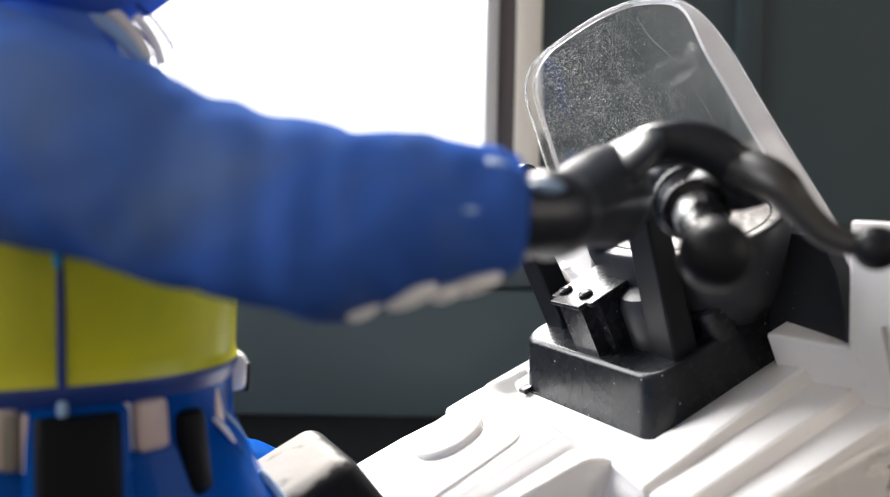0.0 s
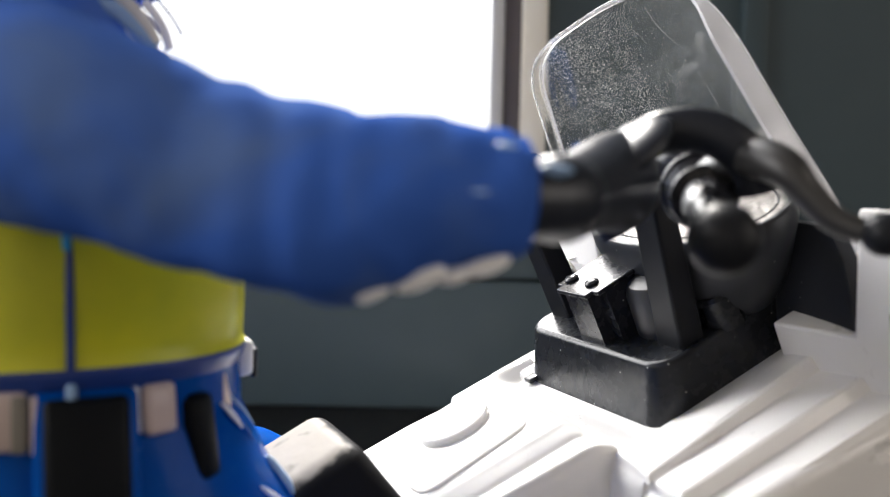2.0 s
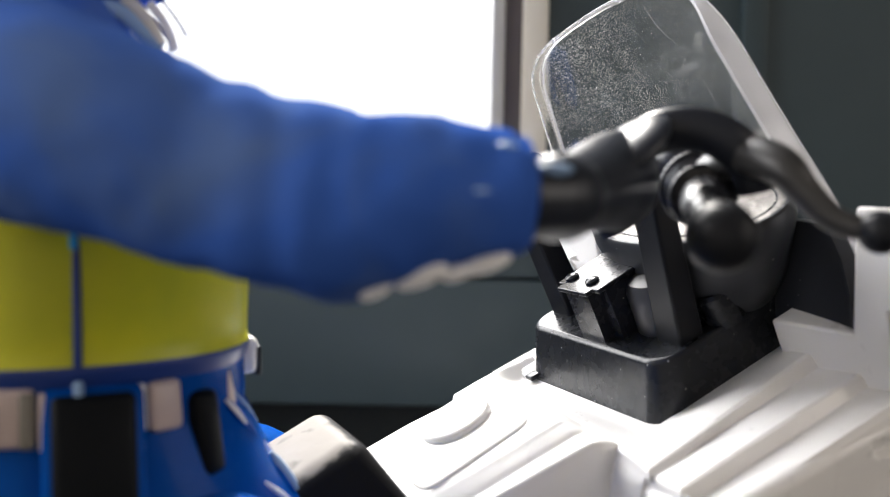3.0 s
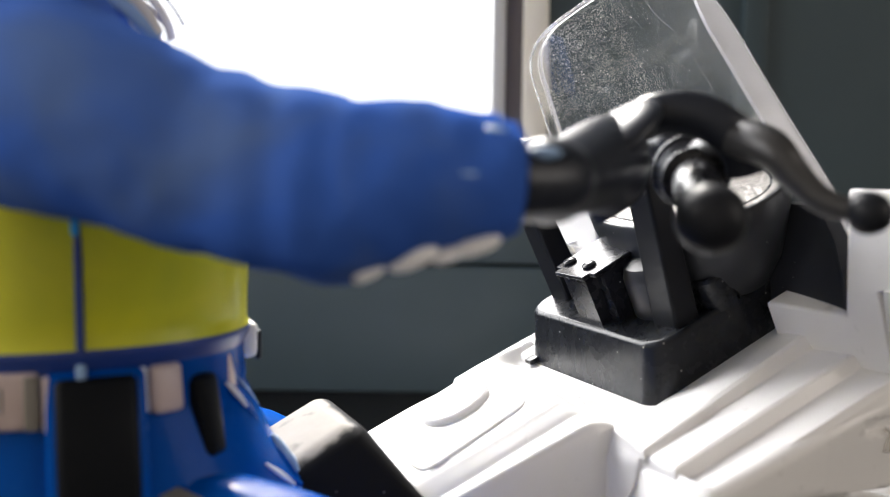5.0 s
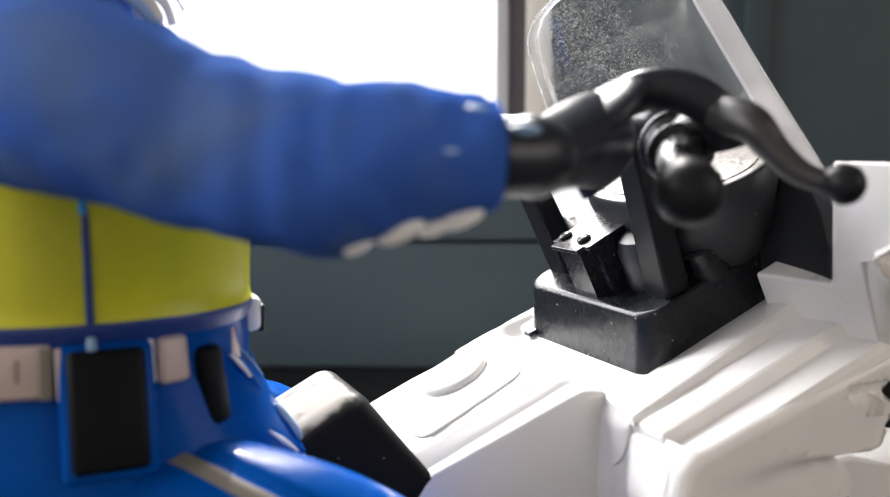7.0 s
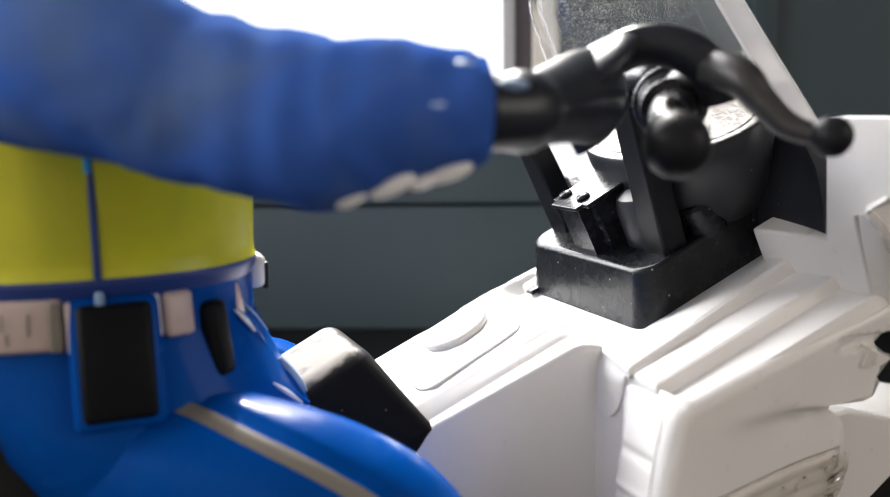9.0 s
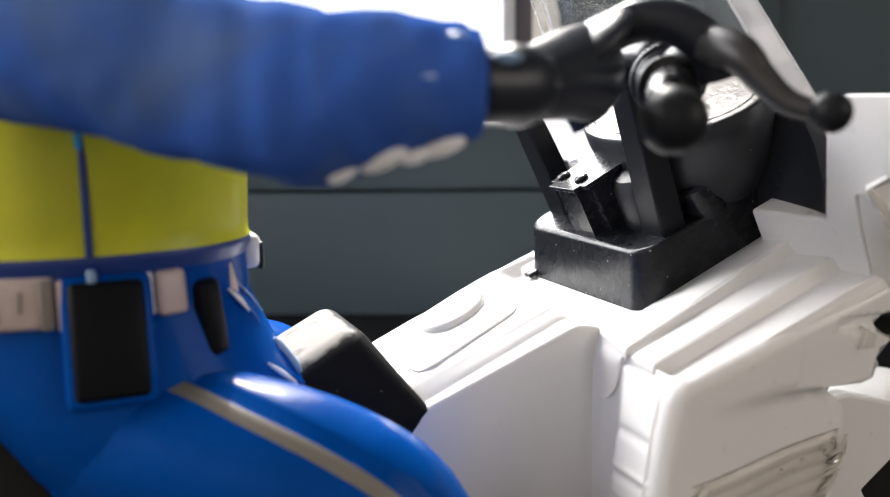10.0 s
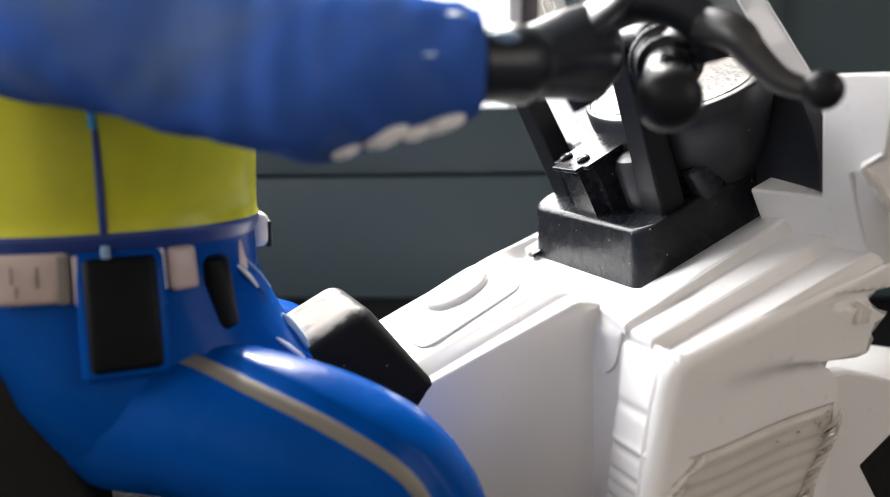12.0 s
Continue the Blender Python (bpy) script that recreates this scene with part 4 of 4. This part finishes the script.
bmesh.ops.solidify(bm, geom=bm.faces[:], thickness=1.5)
part("mudguard", bm, WHITE, bike, "glossy white front mudguard", SIDE)
FORK = [(40, 80), (52, 88), (60, 88.5), (72, 85), (86, 80), (86, 75), (74, 72.5), (65.7, 67), (70.5, 59.5), (78, 50), (88, 44), (88, 36), (80, 34), (64, 46), (48, 64), (40, 80)]
for y in (-1, 1):
    fk = loft([[(x, 18.5 * y, z) for x, z in FORK], [(x, 14.8 * y, z) for x, z in FORK]])
    part("fork", soften(fk, 1.0, 3, 40), WHITE, bike, "white plastic fork leg", SIDE, crisp=True)
part("chassis", soften(loft([[(x, -h, z0), (x, h, z0), (x, h, z1), (x, -h, z1)] for x, h, z0, z1 in ((-125, 9, 34, 62), (-70, 17, 28, 76), (-5, 20, 26, 96), (42, 20, 34, 104))]), 3, 3), BLACK_SATIN, bike, "", SIDE)
part("nose", soften(loft([[(x, -h, z0), (x, h, z0), (x, h, z1), (x, -h, z1)] for x, h, z0, z1 in ((38, 14, 104, 116), (46, 13, 106, 118), (52, 9, 108, 116))]), 4, 4), WHITE, bike, "white front nose of the fairing", SIDE)

# ---- the rider: one plain toy figure, a single mesh, in level machine axes ----
RM = [BLUE, YELLOW, NAVY, GLOVE_BLACK, BELT, BRIGHT_BLUE, STRIPE, CYAN, WHITE, POUCH, PALE_BLUE, CREAM]
CX = -76.0
TOSIDE = SIDE.inverted() @ MM                         # world millimetres to machine millimetres


def oval(z, depth, width, ahead=0.0, n=52, power=2.4):
    out = []
    for k in range(n):
        w = 2 * math.pi * k / n
        c, s = math.cos(w), math.sin(w)
        fold = 1 + (0.010 * math.sin(7 * w + 0.05 * z) + 0.006 * math.sin(17 * w + 1.3) if 127.5 < z < 151 else 0.0)
        c, s = c * fold, s * fold
        out.append((CX + ahead + depth * math.copysign(abs(c) ** (2 / power), c), width * math.copysign(abs(s) ** (2 / power), s), z))
    return out


def body_loft(bm, rows):
    rings = [([bm.verts.new(p) for p in oval(z, d, w, a)], m) for z, d, w, a, m in rows]
    for (p, _), (q, m) in zip(rings, rings[1:]):
        for k in range(len(p)):
            j = (k + 1) % len(p)
            bm.faces.new((p[k], p[j], q[j], q[k])).material_index = m
    bm.faces.new(rings[0][0][::-1])
    bm.faces.new(rings[-1][0])


rider = bmesh.new()
body_loft(rider, [(84, 10, 12, 14, 5), (87, 16, 18, 13, 5), (92, 21.5, 22, 11, 5), (97, 23.5, 23, 9, 5), (103, 24.5, 23, 6.0, 5), (110, 24, 21.5, 2.5, 5), (117.6, 22.0, 19.0, 1.2, 5),
                  (118.2, 22.0, 18.8, 1, 5), (124.0, 21.8, 18.6, 1, 5), (124.4, 22.0, 18.6, 1, 2), (125.6, 22.6, 19.0, 1, 2), (126.6, 22.6, 19.0, 1, 2),
                  (127.0, 22.3, 18.8, 1, 1), (129.0, 22.5, 18.9, 1, 1), (137, 22.8, 19.4, 1, 1), (150, 22.8, 20.5, 1, 1), (150.6, 22.8, 20.8, 1, 0), (159, 19.4, 22, 0, 0), (163.8, 14.6, 18, 0, 0), (165.0, 13.4, 16, 0, 0), (165.8, 11.2, 13, 0, 0), (166.4, 8.5, 9, 0, 0), (172, 7, 7, 0, 0)])


def sides(points, world_mm=True):
    """The same limb on the right and, mirrored, on the left."""
    pts = [(*(TOSIDE @ Vector(q[:3])), *q[3:]) if world_mm else q for q in points]
    yield pts
    yield [(q[0], -q[1], *q[2:]) for q in pts]


ARM = [(-56, 98, 159, 12.0), (-43.5, 88, 155.0, 11.6), (-35, 85, 152.8, 10.4), (-27, 85, 149.9, 9.7), (-21.4, 85, 148.6, 9.4), (-15.9, 85, 147.2, 9.7), (-10.3, 85, 146.4, 9.6),
       (-4.7, 85, 147.1, 8.2), (0.6, 85.5, 147.5, 7.2), (4.8, 86.0, 147.6, 6.5), (6.8, 86.4, 147.6, 5.7)]
RIGHT_ARM = list(sides(ARM))[0]
tube(RIGHT_ARM, 9, 44, rider, 0, wrinkle=0.40, wave=0.28)
# bounce light along the sleeve's ragged lower edge, put in as white lumps
for c, slope, half, thick in (((-7.4, 82.0, 138.6), 34, 2.3, 1.0), ((-3.2, 82.0, 139.7), 24, 2.8, 1.1), ((0.2, 82.2, 140.0), 20, 1.7, 0.8), ((3.0, 82.6, 140.9), 18, 2.7, 0.95)):
    b2 = ball((0, 0, 0), 1.0, None, 0, (half, 1.3, thick), 20)
    b2.transform(Matrix.Translation(TOSIDE @ Vector(c)) @ TOSIDE.to_3x3().normalized().to_4x4() @ Matrix.Rotation(radians(-slope), 4, "Y"))
    merge(rider, b2, 8)
# the other arm hangs down to the thigh
tube([(-78, 21, 160, 11.5), (-76, 30, 150, 11), (-73, 32, 138, 10), (-72, 33, 126, 9), (-72, 34, 118, 7.5), (-72, 34, 113, 6.5)], 6, 26, rider, 0, wrinkle=0.32, wave=0.26)
ball((-72, 34, 108), 6.5, rider, 3, (1, 0.8, 1.3))
GLOVE = [(6, 86, 147.2, 4.2), (9, 88, 147.2, 4.2), (10.4, 89.6, 147.3, 4.7), (11.6, 91.4, 147.4, 4.7), (12.6, 93, 147.5, 4.2, 4.4), (15, 98, 148.2, 4.6, 4.9), (18, 104, 149.0, 5.0, 5.8), (21.0, 109, 149.4, 5.0, 6.4), (23.5, 113, 149.4, 3.6, 5.0)]
tube(list(sides(GLOVE))[0], 5, 24, rider, 3)
# back of the hand: broad flat pad, turned to mirror the window into view
pad = ball((0, 0, 0), 1.0, None, 0, (8.0, 5.4, 2.0), 28)
pad.transform(Matrix.Translation(TOSIDE @ Vector((20.6, 106.2, 152.8))) @ (TOSIDE.to_3x3() @ Vector((-0.50, -0.32, 0.80))).to_track_quat("Z", "X").to_matrix().to_4x4())
merge(rider, pad, 3)
# fingers curled over the grip
arc = []
upw = (Vector((0, 0, 1)) - ax * ax.z).normalized()
sidew = upw.cross(ax).normalized()
if sidew.x < 0:
    sidew = -sidew
for k in range(14):
    w = radians(214 - 208 * k / 13)
    p = Vector((29.8, 112.5, 147.6)) + sidew * (9.4 * math.cos(w)) + upw * (8.8 * math.sin(w))
    arc.append((*p, 2.9, 2.3 - 0.02 * k))
tube(list(sides(arc))[0], 3, 18, rider, 3, up=(0.15, 0.9, 0.2))
LEG = [(-86, -4, 99, 5.0), (-78, -9, 98.5, 10.2), (-66, -16.2, 98.2, 11.7), (-56, -22.8, 96.2, 11.9), (-46, -28, 92.8, 11.4), (-39.2, -30.5, 87.6, 10.8), (-36.2, -31.5, 80.5, 10.2), (-36.0, -31.5, 74.0, 9.6), (-39, -31, 64, 9.0), (-43, -30, 44, 8.0), (-46, -30, 20, 8.0)]
for pts, cols, tw in zip(sides(LEG, False), ((9, 11), (21, 23)), ((6.4, -0.44, -1.1), (0, 0, 0))):
    tube(pts, 5, 64, rider, 5, wrinkle=0.22, wave=0.2, stripe=(cols[0], cols[1], 10, 34, 6), twist=tw)
for fold in ([(-58.2, -13.0, 120.0, 0.3), (-56.2, -12.0, 117.4, 0.9), (-54.2, -10.5, 114.6, 0.8), (-52.4, -9.5, 111.5, 0.3)], [(-53.4, -12.5, 108.0, 0.3), (-50.6, -11.5, 105.8, 0.9), (-46.8, -10.5, 103.0, 0.4)], [(-52.0, -9.0, 110.0, 0.3), (-49.9, -9.0, 107.4, 0.8), (-47.0, -9.5, 103.4, 0.4)]):
    tube(fold, 5, 12, rider, 5)          # creases of the jacket's hem
for m, glint in ((8, [(-57.9, -13.6, 119.7, 0.15), (-56.4, -13.2, 118.0, 0.4), (-54.9, -12.4, 115.9, 0.2)]), (8, [(-52.9, -14.9, 108.3, 0.15), (-50.6, -13.7, 106.1, 0.45), (-48.2, -12.2, 103.8, 0.2)]),
                  (10, [(-50.6, -8.4, 110.2, 0.3), (-49.7, -8.4, 108.9, 0.7), (-47.7, -8.2, 105.7, 0.9), (-46.6, -8.2, 104.2, 0.3)]),
                  (10, [(-56.3, -11.8, 120.2, 0.1), (-54.0, -8.4, 117.4, 0.25), (-51.7, -5.4, 114.1, 0.12)])):
    tube(glint, 5, 8, rider, m)         # glints along their edges, put in as white and pale-blue tubes
BOOT = [(-52, -30, 9, 8.5), (-42, -30, 9.5, 9), (-28, -30, 8, 7.5), (-18, -30, 6.5, 6)]
for pts in sides(BOOT, False):
    tube(pts, 5, 18, rider, 3)


def patch(centre, turn, lx, lz, t, index, bevel=0.4, lean=0.0):
    """A flat block on the figure's skin: turned about z, its foot leaning out."""
    b2 = box(-lx / 2, lx / 2, -t / 2, t / 2, -lz / 2, lz / 2, bevel, 3)
    b2.transform(Matrix.Translation(centre) @ Matrix.Rotation(radians(turn), 4, "Z") @ Matrix.Rotation(radians(lean), 4, "X"))
    merge(rider, b2, index)


patch((CX, -19.2, 134.5), 0, 1.0, 16, 1.4, 2)
patch((CX - 0.3, -19.9, 142.2), 0, 0.9, 3.6, 1.6, 7)
patch((CX, -20.0, 123.8), 0, 1.2, 2.6, 1.2, 10)
patch((CX + 1.6, -20.7, 115.8), 0, 9.4, 15.5, 4.0, 9, 1.0, -13)
patch((CX + 1.6, -20.2, 115.6), 0, 11.4, 17.2, 3.6, 5, 1.0, -13)
patch((CX + 14.8, -16.4, 116.5), 42, 3.6, 11, 4.0, 9, 1.2, -8)
patch((CX + 9.8, -17.9, 120.9), 20, 4.2, 6.2, 2.0, 4, 0.8, -6)
patch((CX - 9.6, -17.4, 120.9), -12, 10.5, 6.8, 2.0, 4, 0.8, -6)
patch((CX + 18.5, -11.5, 121.0), 55, 3.0, 6.0, 2.0, 4, 0.8, -4)
patch((CX + 23.4, -1.0, 123.2), 90, 5.5, 5.6, 3.4, 8, 1.4)
patch((CX + 25.0, -1.0, 122.4), 90, 4.4, 4.4, 1.0, 3, 0.4)
# holster's raised border, belt pieces, and highlights put in as pale lumps
patch((CX - 3.8, -19.6, 120.6), -4, 0.8, 6.6, 1.6, 4, 0.3, -6)
patch((CX - 5.4, -19.2, 120.8), -6, 1.6, 6.4, 1.6, 6, 0.3, -6)
patch((CX + 7.0, -18.9, 121.2), 16, 0.6, 5.6, 1.8, 8, 0.2, -6)
for dx, dz, h in ((-11.6, 0.8, 2.4), (-11.2, -1.4, 1.6), (-8.6, 0.3, 2.8)):
    patch((CX + dx, -18.55 + 0.02 * dx, 121.0 + dz), -12, 0.22, h, 0.5, 6, 0.08, -6)
# highlights of sleeve and cuff as small pale-blue lumps
for c, r, sq in (((2.2, 76.1, 148.1), 1.0, (0.8, 0.3, 0.13)), ((9.6, 84.8, 150.2), 1.6, (1.3, 0.5, 0.45)), ((4.4, 81.8, 152.3), 1.3, (1.2, 0.5, 0.35))):
    b2 = ball((0, 0, 0), r, None, 0, sq, 18)
    b2.transform(Matrix.Translation(TOSIDE @ Vector(c)) @ TOSIDE.to_3x3().to_4x4())
    merge(rider, b2, 10)
# helmet
ball((CX + 2, 0, 191), 20, rider, 0, (1, 1, 1.05), 32)
# (material, half width, half thickness, path) of the collar, the chin bands and the visor's edge
for m, wide, thin, path in ((10, 1.0, 0.4, [(-74.0, 171.6), (-70.2, 170.4), (-67.5, 168.3), (-64.8, 165.7)]), (11, 0.85, 0.4, [(-70.0, 172.6), (-67.7, 170.7), (-65.9, 168.5), (-64.8, 166.3)]),
                            (8, 0.65, 0.3, [(-66.2, 171.6), (-64.7, 169.8), (-63.6, 167.8), (-63.0, 165.6)]), (2, 0.22, 0.3, [(-68.0, 174.0), (-66.0, 173.0), (-64.0, 171.4), (-62.3, 169.2), (-61.4, 167.6)])):
    for y in (-6.0, 6.0):
        tube([(x, y, z, thin, wide) for x, z in path], 6, 12, rider, m, up=(0.75, 0.0, 0.66))
fig = part("toy_rider", rider, RM, None, "", SIDE, 50)
tagged(fig, "toy police rider in blue suit and yellow vest on motorcycle", "toy figure")
